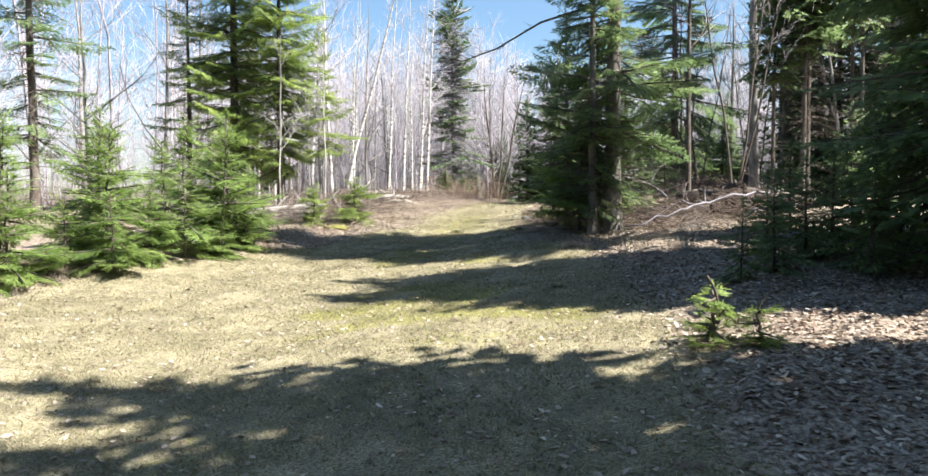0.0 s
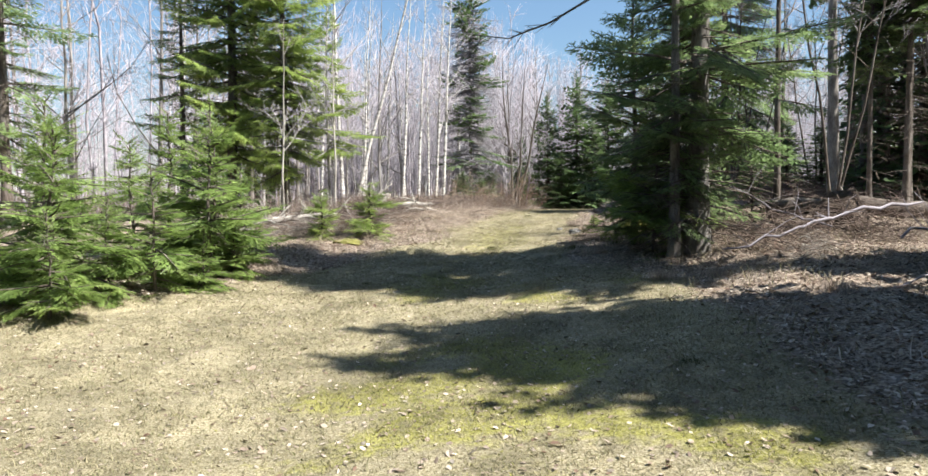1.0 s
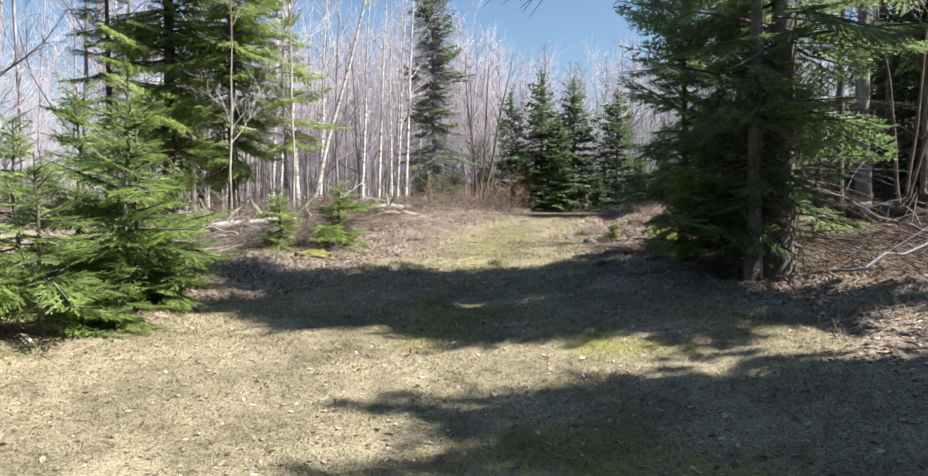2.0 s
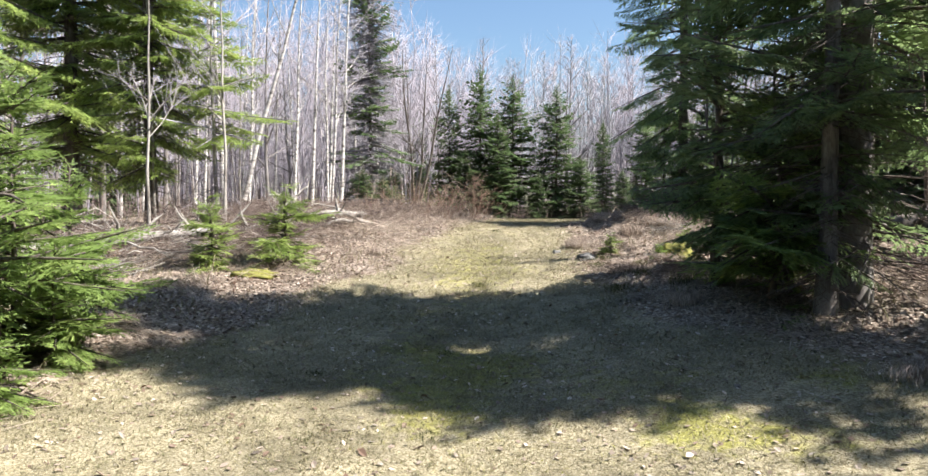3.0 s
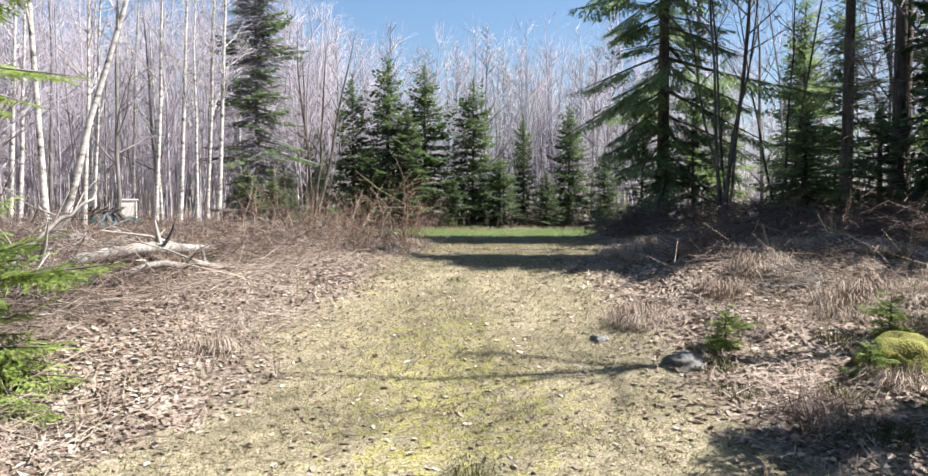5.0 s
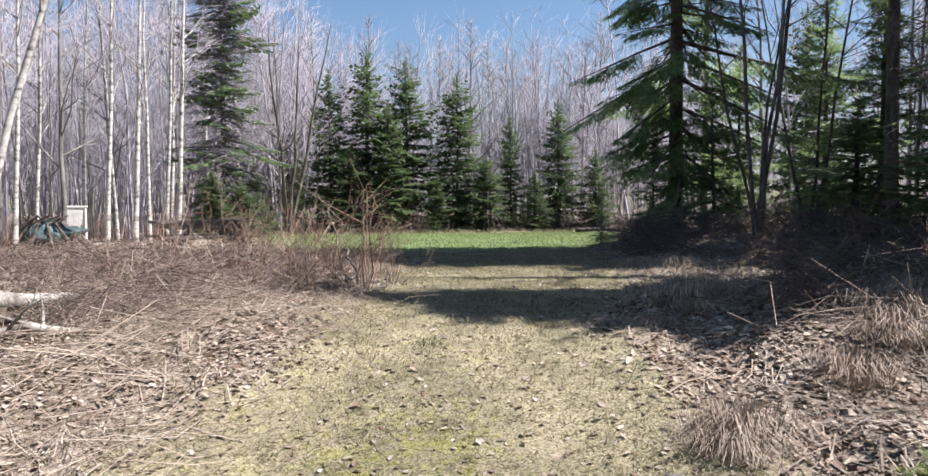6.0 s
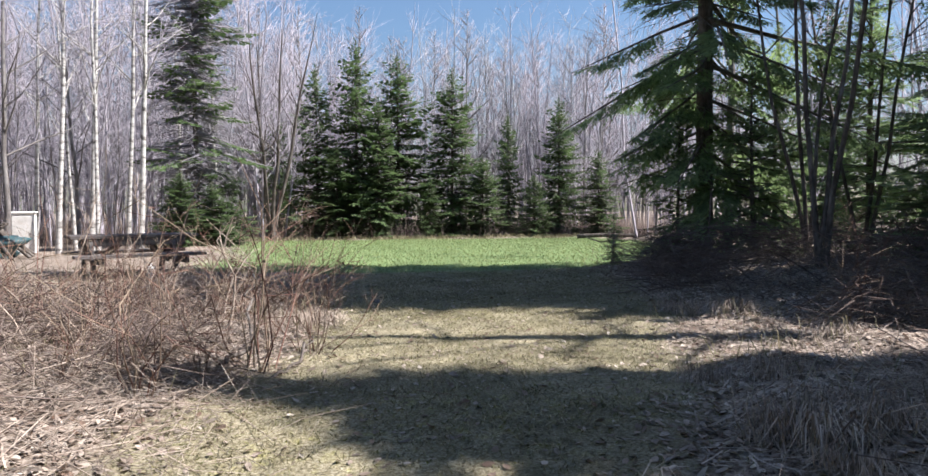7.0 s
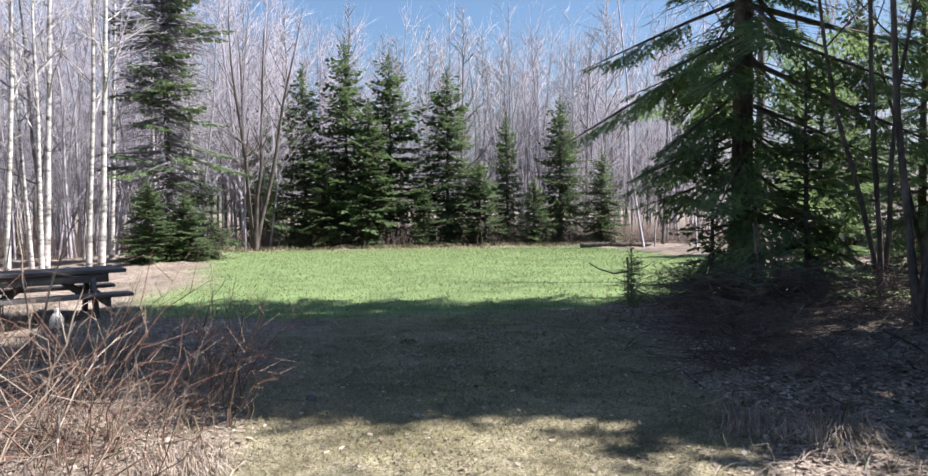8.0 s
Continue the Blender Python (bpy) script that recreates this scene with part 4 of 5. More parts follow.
for k in range(26):
    x, y = -8 + 26 * (k + rng.random()) / 26, rng.uniform(64.5, 73)
    again((crowned, forked)[k % 2], x, y, rng.uniform(0, 360), rng.uniform(0.85, 1.15))
alder = put(bare_tree(71, 9, 0.033, (0.05, 0.0), 0.35, 10, M_BARK, "alder_tree", trunks=3, crook=0.05), 3.75, 26.4, 0)
tagged(alder, "clump of dark crooked bare stems", "tree", "alders")
again(alder, 4.9, 28.2, 120, 0.9)
again(alder, 7.4, 30.0, 220, 1.0)
again(alder, 3.9, 17.6, 300, 0.8)
pole = put(bare_tree(72, 5.5, 0.028, (0.02, 0.0), 0.25, 9, M_DEAD, "bare_sapling", crook=0.03), -9.0, 20.0, 0)
tagged(pole, "thin pale leafless sapling", "tree", "bare saplings")
again(pole, -8.1, 21.4, 140, 1.05)
again(pole, -9.6, 21.6, 250, 0.9)
again(pole, -8.3, 23.0, 30, 0.8)
many = put(bare_tree(73, 11, 0.1, (0.06, 0.0), 0.3, 14, M_BARK, "bare_tree", trunks=4, crook=0.05), -6.6, 58.5, 0, 1.2)
tagged(many, "leafless tree with several leaning grey trunks", "tree", "bare trees")

# the forest beyond, too dense to count
rng = np.random.default_rng(77)


def far_stem(rng, height, bole):
    """A distant leafless tree of few faces: trunk, boughs and a haze of fine twigs."""
    zs = np.linspace(0, height, 5)
    w = np.cumsum(rng.normal(0, 0.3, (5, 2)), axis=0)
    line = np.column_stack([w + np.outer(zs, rng.normal(0, 0.02, 2)), zs])
    tv, tf = tube(line, bole * (1 - zs / height) ** 0.7 + 0.012, 3)
    v, f, n = [tv], [tf[:, [0, 1, 2]], tf[:, [0, 2, 3]]], len(tv)

    def twig(p, q, r):
        """A three-sided tapering twig."""
        nonlocal n
        a = np.cross(q - p, rng.normal(0, 1, 3))
        a /= np.linalg.norm(a)
        b = np.cross(q - p, a)
        b /= np.linalg.norm(b)
        v.append(np.array([p + a * r, p - a * r * 0.5 + b * r * 0.87, p - a * r * 0.5 - b * r * 0.87, q]))
        f.append(np.array([[0, 1, 3], [1, 2, 3], [2, 0, 3]]) + n)
        n += 4

    for _ in range(20):
        u = rng.uniform(0.12, 0.97)
        p = np.array([np.interp(u * height, zs, line[:, k]) for k in range(3)])
        az = rng.uniform(0, 6.28)
        d = np.array([math.cos(az) * 0.6, math.sin(az) * 0.6, 0.8])
        l = height * 0.22 * (1.15 - u) * rng.uniform(0.6, 1.2) + 0.6
        twig(p, p + d * l, 0.021)
        for _ in range(5):
            e = d + rng.normal(0, 0.6, 3)
            e[2] = abs(e[2])
            o = p + d * l * rng.uniform(0.25, 1.0)
            twig(o, o + e * l * rng.uniform(0.4, 0.9), 0.012)
    return np.concatenate(v), np.concatenate(f)


kits = [far_stem(rng, 15, 0.05 + 0.004 * k) for k in range(8)]
wood, pale = {}, {}
for k in range(1240):
    zone = rng.random()
    if k >= 1080:
        x, y = rng.uniform(-10, 30), rng.uniform(65, 80)
    elif k >= 850:
        x, y = rng.uniform(-34, -6), rng.uniform(55, 78)
    elif zone < 0.38:
        x, y = rng.uniform(-62, -17), rng.uniform(18, 95)
    elif zone < 0.63:
        x, y = rng.uniform(13, 60), rng.uniform(8, 85)
    elif zone < 0.95:
        x, y = rng.uniform(-40, 40), rng.uniform(66, 110)
    else:
        x, y = rng.uniform(-40, 40), rng.uniform(-45, -16)
    m = np.eye(4)
    m[:3, :3] = turn_z(rng.uniform(0, 6.28)) @ turn_x(rng.normal(0, 0.06)) * (rng.uniform(0.6, 1.15) if k < 850 else rng.uniform(0.85, 1.2) if k < 1080 else rng.uniform(0.75, 1.12))
    m[:3, 3] = x, y, floor_at(x, y) - 0.1
    (pale if rng.random() < 0.11 else wood).setdefault(k % 8, []).append(m)
tagged(part("distant_bare_trees", [bundle(*kits[k], m) for k, m in wood.items()], M_TWIG), "grey leafless forest in the distance", "trees", kind="stuff")
tagged(part("distant_pale_trees", [bundle(*kits[k], m) for k, m in pale.items()], M_PALE), "pale-barked leafless trees in the distance", "trees", kind="stuff")

# low twiggy growth between the trunks
brushes = []
for k in range(5):
    v, f, n = [], [], 0
    for _ in range(26):
        p = rng.normal(0, 0.6, 3) * [1, 1, 0]
        d = np.r_[rng.normal(0, 0.35, 2), 1.0] * rng.uniform(0.5, 1.7)
        v.append(np.array([p + [0.009, 0, 0], p + [-0.005, 0.008, 0], p + [-0.005, -0.008, 0], p + d]))
        f.append(np.array([[0, 1, 3], [1, 2, 3], [2, 0, 3]]) + n)
        n += 4
    brushes.append((np.concatenate(v), np.concatenate(f)))
low = {}
for k in range(1350):
    zone = rng.random()
    if k > 1000:
        x, y = rng.uniform(-26, 20), rng.uniform(59.5, 68)
    elif zone < 0.4:
        x, y = rng.uniform(-42, -13.5), rng.uniform(20, 75)
    elif zone < 0.7:
        x, y = rng.uniform(16.5, 40), rng.uniform(14, 70)
    else:
        x, y = rng.uniform(-26, 24), rng.uniform(59.5, 80)
    m = np.eye(4)
    m[:3, :3] = turn_z(rng.uniform(0, 6.28)) * rng.uniform(0.7, 1.3)
    m[:3, 3] = x, y, floor_at(x, y) - 0.05
    low.setdefault(k % 5, []).append(m)
tagged(part("undergrowth", [bundle(*brushes[k], m) for k, m in low.items()], M_BRUSH), "grey-brown leafless undergrowth between the trunks", "undergrowth", kind="stuff")

# ---- shrubs ----
thicket = put(shrub(81, 1.75, 0.5, 12, M_RED_TWIG, branchy=5, leafy=0.3), -3.3, 25.2, 0, 0.9)
tagged(thicket, "reddish-brown bare shrub with upright stems", "shrub", "bare shrubs")
low_shrub = put(shrub(82, 1.05, 1.1, 16, M_RED_TWIG, branchy=6, leafy=0.4), -4.6, 23.6, 0, 0.6)
tagged(low_shrub, "low tangled reddish-brown bare shrub", "shrub", "bare shrubs")
pale_shrub = put(shrub(83, 1.0, 1.2, 18, M_STALK, branchy=5), -5.6, 21.9, 0, 0.6)
tagged(pale_shrub, "pale dry weed stalks standing beside the trail", "weeds", "dry weeds")
for x, y, turn, size in ((-4.6, 23.9, 70, 0.8), (-2.6, 25.6, 310, 0.7), (-3.4, 24.9, 160, 0.65), (-2.9, 25.0, 20, 0.6), (-2.7, 26.2, 250, 0.75), (-3.6, 25.3, 10, 0.75), (-4.3, 24.8, 100, 0.75), (-3.7, 25.9, 190, 0.8), (-4.5, 25.7, 280, 0.7), (-3.0, 26.8, 40, 0.75), (-5.0, 24.4, 130, 0.65), (-3.9, 27.4, 300, 0.7), (-4.7, 26.7, 340, 0.7), (-5.4, 25.2, 75, 0.6)):
    again(thicket, x, y, turn, size)
for x, y, turn, size in ((-5.8, 22.5, 60, 0.55), (-5.0, 23.2, 120, 0.5), (-5.4, 23.8, 180, 0.6), (-6.4, 22.1, 240, 0.6), (-4.5, 22.9, 300, 0.35), (-6.6, 23.2, 20, 0.65), (-3.7, 23.9, 80, 0.35), (-3.0, 24.4, 140, 0.35)):
    again(low_shrub, x, y, turn, size)
for x, y, turn, size in ((-4.0, 23.2, 15, 0.8), (-4.3, 23.9, 95, 1.0), (-3.2, 23.9, 200, 0.6), (-4.9, 22.8, 300, 0.9), (-5.4, 21.8, 40, 0.8), (-3.9, 24.6, 260, 1.1)):
    again(pale_shrub, x, y, turn, size)
clump = put(shrub(84, 1.5, 0.24, 14, M_RED_TWIG, branchy=5, leafy=0.3), -3.5, 22.5, 0, 0.85)
tagged(clump, "upright clump of bare reddish-brown stems", "shrub", "bare shrubs")
for x, y, turn, size in ((-3.02, 22.93, 110, 1.1), (-2.62, 23.45, 230, 0.75), (-3.25, 22.7, 60, 0.5), (-4.05, 22.8, 170, 0.7), (-4.9, 23.6, 20, 0.9)):
    again(clump, x, y, turn, size)
rng = np.random.default_rng(77)
for k in range(30):
    x, y = rng.uniform(-7.6, -3.5), rng.uniform(23.4, 26.4)
    again((thicket, low_shrub, low_shrub)[k % 3], x, y, rng.uniform(0, 360), rng.uniform(0.42, 0.6) if k % 3 == 0 else rng.uniform(0.65, 0.9))
rng = np.random.default_rng(4)
for k in range(66):
    y = rng.uniform(21.6, 30)
    edge_x = float(trail_mid(y) - trail_half(y)) - 0.3
    x = edge_x - abs(rng.normal(0, 2.4)) - (0.2 if y > 24.6 else 1.5)
    again((low_shrub, thicket, pale_shrub)[int(rng.choice(3, p=(0.55, 0.15, 0.3)))], x, y, rng.uniform(0, 360), rng.uniform(0.35, 0.65) if x > -4.2 else rng.uniform(0.35, 0.6))
for k in range(34):
    x, y = rng.uniform(1.8, 7.5), rng.uniform(21.6, 29.5)
    again((low_shrub, thicket)[k % 2], x, y, rng.uniform(0, 360), rng.uniform(0.4, 0.85))
for k in range(34):
    x, y = rng.uniform(-11, -6.6), rng.uniform(16.0, 21)
    again((low_shrub, pale_shrub)[k % 2], x, y, rng.uniform(0, 360), rng.uniform(0.4, 0.8))
for k in range(14):
    x, y = rng.uniform(1.4, 5.0), rng.uniform(12.4, 18)
    again(low_shrub, x, y, rng.uniform(0, 360), rng.uniform(0.4, 0.8))

lone = put(bare_tree(74, 8.6, 0.065, (0.0, 0.0), 0.45, 7, M_BARK, "bare_tree", crook=0.02), 2.7, 17.2, 0)
tagged(lone, "slim dark bare trunk in the shade", "tree", "bare trees")
big_trunk = put(bare_tree(75, 13, 0.16, (-0.03, 0.0), 0.4, 14, M_GREY_BARK, "bare_tree", crook=0.02), 5.6, 22.6, 0)
tagged(big_trunk, "thick grey bare trunk among the firs", "tree", "bare trees")
again(big_trunk, 8.6, 20.4, 120, 0.9)
again(big_trunk, 7.4, 34.8, 220, 0.8)


def grass_clump(seed, high, wide, count, mat):
    """A tuft of long bent blades on one root."""
    rng = np.random.default_rng(seed)
    ax, ay = rng.normal(0, wide * 0.3, count), rng.normal(0, wide * 0.3, count)
    out = rng.uniform(0.1, 1.0, count) * high
    az = np.arctan2(ay, ax) + rng.normal(0, 0.6, count)
    h = high * rng.uniform(0.4, 1.0, count)
    v = np.empty((count, 5, 3))
    px, py = -np.sin(az) * 0.0024, np.cos(az) * 0.0024
    z0 = np.full(count, -0.02)
    v[:, 0] = np.column_stack([ax - px, ay - py, z0])
    v[:, 1] = np.column_stack([ax + px, ay + py, z0])
    mx, my = ax + np.cos(az) * out * 0.4, ay + np.sin(az) * out * 0.4
    v[:, 2] = np.column_stack([mx + px, my + py, h * 0.7])
    v[:, 3] = np.column_stack([mx - px, my - py, h * 0.7])
    v[:, 4] = np.column_stack([ax + np.cos(az) * out * 1.15, ay + np.sin(az) * out * 1.15, h * 0.35])
    k = np.arange(count)[:, None] * 5
    f = np.concatenate([k + [0, 1, 2], k + [0, 2, 3], k + [3, 2, 4]])
    ob = new("grass_clump")
    part("blade_tuft", [(v.reshape(-1, 3), f)], mat, ob, smooth_shade=False)["kind"] = "stuff"
    return ob


clump = put(grass_clump(5, 0.16, 0.2, 160, M_OLIVE), -2.92, 16.95)
tagged(clump, "dark olive grass tuft on the trail", "grass clump", "grass clumps")
tan_clump = put(grass_clump(6, 0.26, 0.34, 330, M_STALK), -1.1, 19.0)
tagged(tan_clump, "pale dead grass tuft beside the trail", "grass clump", "grass clumps")
rng = np.random.default_rng(31)
for k in range(26):
    y = rng.uniform(7, 29)
    again(clump, float(trail_mid(y)) + rng.uniform(-1, 1) * float(trail_half(y)), y, rng.uniform(0, 360), rng.uniform(0.35, 0.8))
for k in range(34):
    y, side = rng.uniform(9, 30), rng.choice((-1, 1))
    again(tan_clump, float(trail_mid(y)) + side * (float(trail_half(y)) + abs(rng.normal(0.2, 0.9))), y, rng.uniform(0, 360), rng.uniform(0.5, 1.1))
for k in range(26):
    again(tan_clump, rng.uniform(-0.4, 2.6), rng.uniform(18.3, 22.2), rng.uniform(0, 360), rng.uniform(0.6, 1.2))

for k in range(16):
    again(tan_clump, -0.6 + 0.21 * k + rng.uniform(-0.1, 0.1), 20.8 + rng.uniform(-0.45, 0.45), rng.uniform(0, 360), rng.uniform(0.45, 0.9))
for k in range(22):
    again(clump, rng.uniform(-1.4, 0.8), rng.uniform(15.7, 18.0), rng.uniform(0, 360), rng.uniform(0.7, 1.2))
# ---- fallen wood, stones and moss ----
def fallen(points, radii, mat, name, label, category, group="", sides=9, stubs=0, seed=0):
    """A log or branch lying along points given as x, y and height over the ground, with broken stubs."""
    rng = np.random.default_rng(seed)
    p = np.array([(x, y, floor_at(x, y) + h) for x, y, h in points])
    t = np.linspace(0, 1, len(p))
    tt = np.linspace(0, 1, 4 * len(p))
    q = np.column_stack([np.interp(tt, t, p[:, k]) for k in range(3)]) + rng.normal(0, radii[0] * 0.12 if sides > 5 else 0.028, (len(tt), 3))
    r = np.interp(tt, t, radii) * rng.uniform(0.9, 1.1, len(tt))
    r[-1] *= 0.4
    ob = new(name)
    ob.location = p[0]
    o = p[0]
    ends = np.vstack([q[:1], q])
    part("trunk" if sides > 5 else "stem", [tube(ends - o, np.r_[r[0] * 0.1, r], sides)], mat, ob)
    for k in range(stubs):
        i = int(rng.integers(2, len(tt) - 2))
        d = rng.normal(0, 1, 3)
        d[2] = abs(d[2]) + 0.3
        d /= np.linalg.norm(d)
        l = rng.uniform(0.25, 0.8) * (1 if sides > 5 else 0.9)
        e = d + rng.normal(0, 0.3, 3)
        part("branch_stub", [tube([q[i] - o, q[i] + d * l * 0.6 - o, q[i] + d * l * 0.6 + e * l * 0.4 - o], [r[i] * 0.4, r[i] * 0.28, 0.004], 4)], mat, ob)
    return tagged(ob, label, category, group)


fallen([(-10.4, 18.2, 0.3), (-8.8, 18.8, 0.32), (-7.3, 19.4, 0.4)], [0.1, 0.09, 0.07], M_DEAD, "fallen_log", "weathered pale fallen log on the forest floor", "log", "fallen logs", stubs=6, seed=1)
fallen([(-8.6, 19.7, 0.06), (-7.3, 20.2, 0.12), (-6.25, 20.6, 0.14)], [0.1, 0.095, 0.08], M_DEAD, "fallen_log", "weathered pale fallen log on the forest floor", "log", "fallen logs", stubs=6, seed=2)
fallen([(-6.5, 20.85, 0.2), (-5.9, 21.1, 0.2), (-5.15, 21.55, 0.12)], [0.085, 0.075, 0.045], M_DEAD, "fallen_log", "bleached broken log propped above a dark hollow", "log", "fallen logs", stubs=4, seed=12)
fallen([(-7.0, 20.3, 0.2), (-6.6, 20.5, 0.55), (-6.2, 20.9, 0.9)], [0.03, 0.025, 0.012], M_DEAD, "fallen_branch", "dry pale arching branch", "branch", "fallen branches", 5, 4, 13)
fallen([(-6.3, 20.4, 0.1), (-5.6, 20.7, 0.2), (-4.9, 21.0, 0.03)], [0.05, 0.04, 0.025], M_DEAD, "fallen_branch", "dry pale fallen branch", "branch", "fallen branches", 5, 4, 3)
fallen([(0.95, 13.1, 0.2), (1.9, 13.2, 0.32), (2.7, 13.5, 0.5), (3.9, 13.9, 0.62)], [0.015, 0.02, 0.025, 0.03], M_TWIG, "fallen_branch", "dry pale fallen branch", "branch", "fallen branches", 5, 7, 4)
fallen([(1.3, 14.4, 0.9), (1.9, 13.9, 0.6), (2.5, 13.4, 0.35)], [0.012, 0.016, 0.02], M_TWIG, "fallen_branch", "dry pale fallen branch", "branch", "fallen branches", 5, 4, 5)
fallen([(2.9, 12.2, 0.3), (3.8, 12.6, 0.42), (4.9, 12.8, 0.5)], [0.017, 0.02, 0.026], M_TWIG, "fallen_branch", "dry pale fallen branch", "branch", "fallen branches", 5, 4, 6)
fallen([(2.3, 10.9, 0.05), (3.0, 11.2, 0.14), (3.6, 11.3, 0.2)], [0.012, 0.015, 0.018], M_TWIG, "fallen_branch", "dry pale fallen branch", "branch", "fallen branches", 5, 3, 7)
fallen([(2.4, 16.6, 0.35), (3.8, 16.3, 0.4), (5.6, 16.4, 0.3)], [0.17, 0.17, 0.15], M_BARK, "fallen_log", "dark mossy fallen log in the shade", "log", "fallen logs", stubs=6, seed=8)
fallen([(-9.2, 16.9, 0.15), (-8.3, 17.4, 0.55), (-7.4, 17.2, 0.3)], [0.02, 0.018, 0.012], M_DEAD, "fallen_branch", "dry pale arching branch", "branch", "fallen branches", 5, 5, 10)


def brush_pile(seed, wide, high, count, mat, thick=1.0):
    """A heap of crossed dead sticks."""
    rng = np.random.default_rng(seed)
    sticks, girths = [], []
    for _ in range(count):
        c = np.r_[rng.normal(0, wide * 0.38, 2), 0]
        top = high * math.exp(-(c[0] ** 2 + c[1] ** 2) / wide ** 2)
        c[2] = rng.uniform(0.02, max(0.06, top))
        d = rng.normal(0, 1, 3) * [1, 1, 0.35]
        d /= np.linalg.norm(d)
        l = rng.uniform(0.12, 0.5) * wide
        b = rng.normal(0, 0.12, 3) * l
        r = rng.uniform(0.003, 0.011) * thick
        b = np.cross(d, rng.normal(0, 1, 3)) * l * rng.uniform(0.05, 0.3)
        pts = np.array([c - d * l, c + b, c + d * l - 0.4 * b])
        pts[:, 2] = np.maximum(pts[:, 2], 0.0)
        sticks.append(tube(pts, [r, r * 0.8, r * 0.3], 3))
        girths.append(r * l)
    ob = new("brush_pile")
    for k in sorted(np.argsort(girths)[-14:], reverse=True):
        part("stick", [sticks.pop(int(k))], mat, ob)
    part("stick_tangle", sticks, mat, ob)["kind"] = "stuff"
    return ob


pile = put(brush_pile(1, 1.3, 0.7, 300, M_BRUSH, 0.6), 2.0, 13.9)
dark_pile = put(brush_pile(3, 1.3, 0.6, 330, M_BRUSH, 0.75), 5.4, 26.2)
tagged(dark_pile, "heap of dark brown brushwood in the shade", "brush pile", "brush piles")
tagged(pile, "heap of dead grey branches under the firs", "brush pile", "brush piles")
for x, y, turn, size in ((1.3, 15.2, 40, 0.8), (3.6, 14.9, 100, 1.1), (-7.2, 20.9, 70, 0.9), (-8.9, 22.0, 130, 0.9), (0.9, 20.9, 10, 0.6), (-10.2, 19.8, 200, 1.0), (-6.2, 21.0, 80, 0.6), (-8.0, 18.3, 10, 0.8), (-9.4, 18.7, 90, 0.9), (-7.4, 19.8, 190, 0.8), (-8.6, 20.6, 290, 0.9)):
    again(pile, x, y, turn, size)
for x, y, turn, size in ((3.2, 28.0, 250, 1.0), (2.1, 26.4, 310, 0.9), (6.0, 23.8, 80, 1.2), (3.9, 25.0, 130, 1.1), (2.6, 23.8, 30, 0.8), (4.6, 23.0, 190, 1.2), (3.0, 29.0, 200, 0.8), (2.5, 28.0, 20, 0.6), (3.5, 30.2, 100, 0.9), (4.2, 27.2, 310, 0.9), (-6.4, 19.9, 30, 0.6), (-6.9, 20.3, 130, 0.6), (-5.9, 20.5, 250, 0.5), (-7.6, 19.6, 330, 0.6), (-6.0, 22.3, 200, 0.55), (0.6, 17.6, 60, 0.4), (-4.6, 22.4, 50, 0.6), (-5.4, 23.2, 170, 0.7), (-4.4, 23.6, 290, 0.7), (-6.4, 24.0, 15, 0.8), (-5.2, 24.6, 100, 0.7), (-7.6, 23.0, 210, 0.8), (-7.0, 25.4, 330, 0.8), (-5.8, 25.8, 60, 0.8), (-4.2, 25.0, 140, 0.7), (-8.4, 24.6, 260, 0.9), (-3.6, 23.0, 20, 0.5), (-5.0, 21.4, 120, 0.5), (-7.4, 21.8, 40, 0.7), (-0.9, 16.9, 10, 0.35), (-0.3, 16.4, 120, 0.4), (0.3, 20.3, 40, 0.5), (1.3, 20.9, 140, 0.55), (2.2, 20.6, 240, 0.6), (1.0, 19.6, 340, 0.4), (-6.3, 20.1, 75, 0.7), (-6.9, 19.2, 165, 0.7)):
    again(dark_pile, x, y, turn, size)
pale_pile = put(brush_pile(4, 1.2, 0.6, 110, M_DEAD, 1.1), -8.7, 17.5)
tagged(pale_pile, "tangle of bleached dead branches beside the fallen log", "brush pile", "brush piles")
for x, y, turn, size in ((-7.6, 18.7, 40, 0.8), (-9.6, 19.3, 100, 1.0), (-6.6, 20.0, 170, 0.7), (-8.2, 20.4, 250, 0.9), (-10.6, 17.3, 300, 0.9), (-6.9, 21.9, 20, 0.8), (2.2, 13.3, 80, 0.5), (0.5, 19.3, 10, 0.5)):
    again(pale_pile, x, y, turn, size)
tan_pile = put(brush_pile(2, 1.5, 0.18, 210, M_STALK, 0.45), -5.2, 20.6)
tagged(tan_pile, "flattened pale dead stalks beside the trail", "dead stalks", "dead stalks")
for k in range(26):
    r2 = np.random.default_rng(300 + k)
    y = r2.uniform(17.5, 27)
    x = float(trail_mid(y) - trail_half(y)) - r2.uniform(0.3, 4.5)
    again(tan_pile, x, y, r2.uniform(0, 360), r2.uniform(0.4, 0.85))
for x, y, turn, size in ((-3.4, 21.6, 30, 0.5), (-3.9, 22.2, 110, 0.7), (-3.2, 22.5, 200, 0.5), (-4.6, 21.9, 290, 0.8), (-3.6, 23.2, 60, 0.6), (-4.9, 22.9, 150, 0.8), (0.6, 19.9, 10, 0.7), (1.4, 20.6, 80, 0.8), (0.3, 21.0, 150, 0.6), (-0.2, 18.9, 220, 0.5), (1.9, 19.2, 300, 0.8)):
    again(tan_pile, x, y, turn, size)


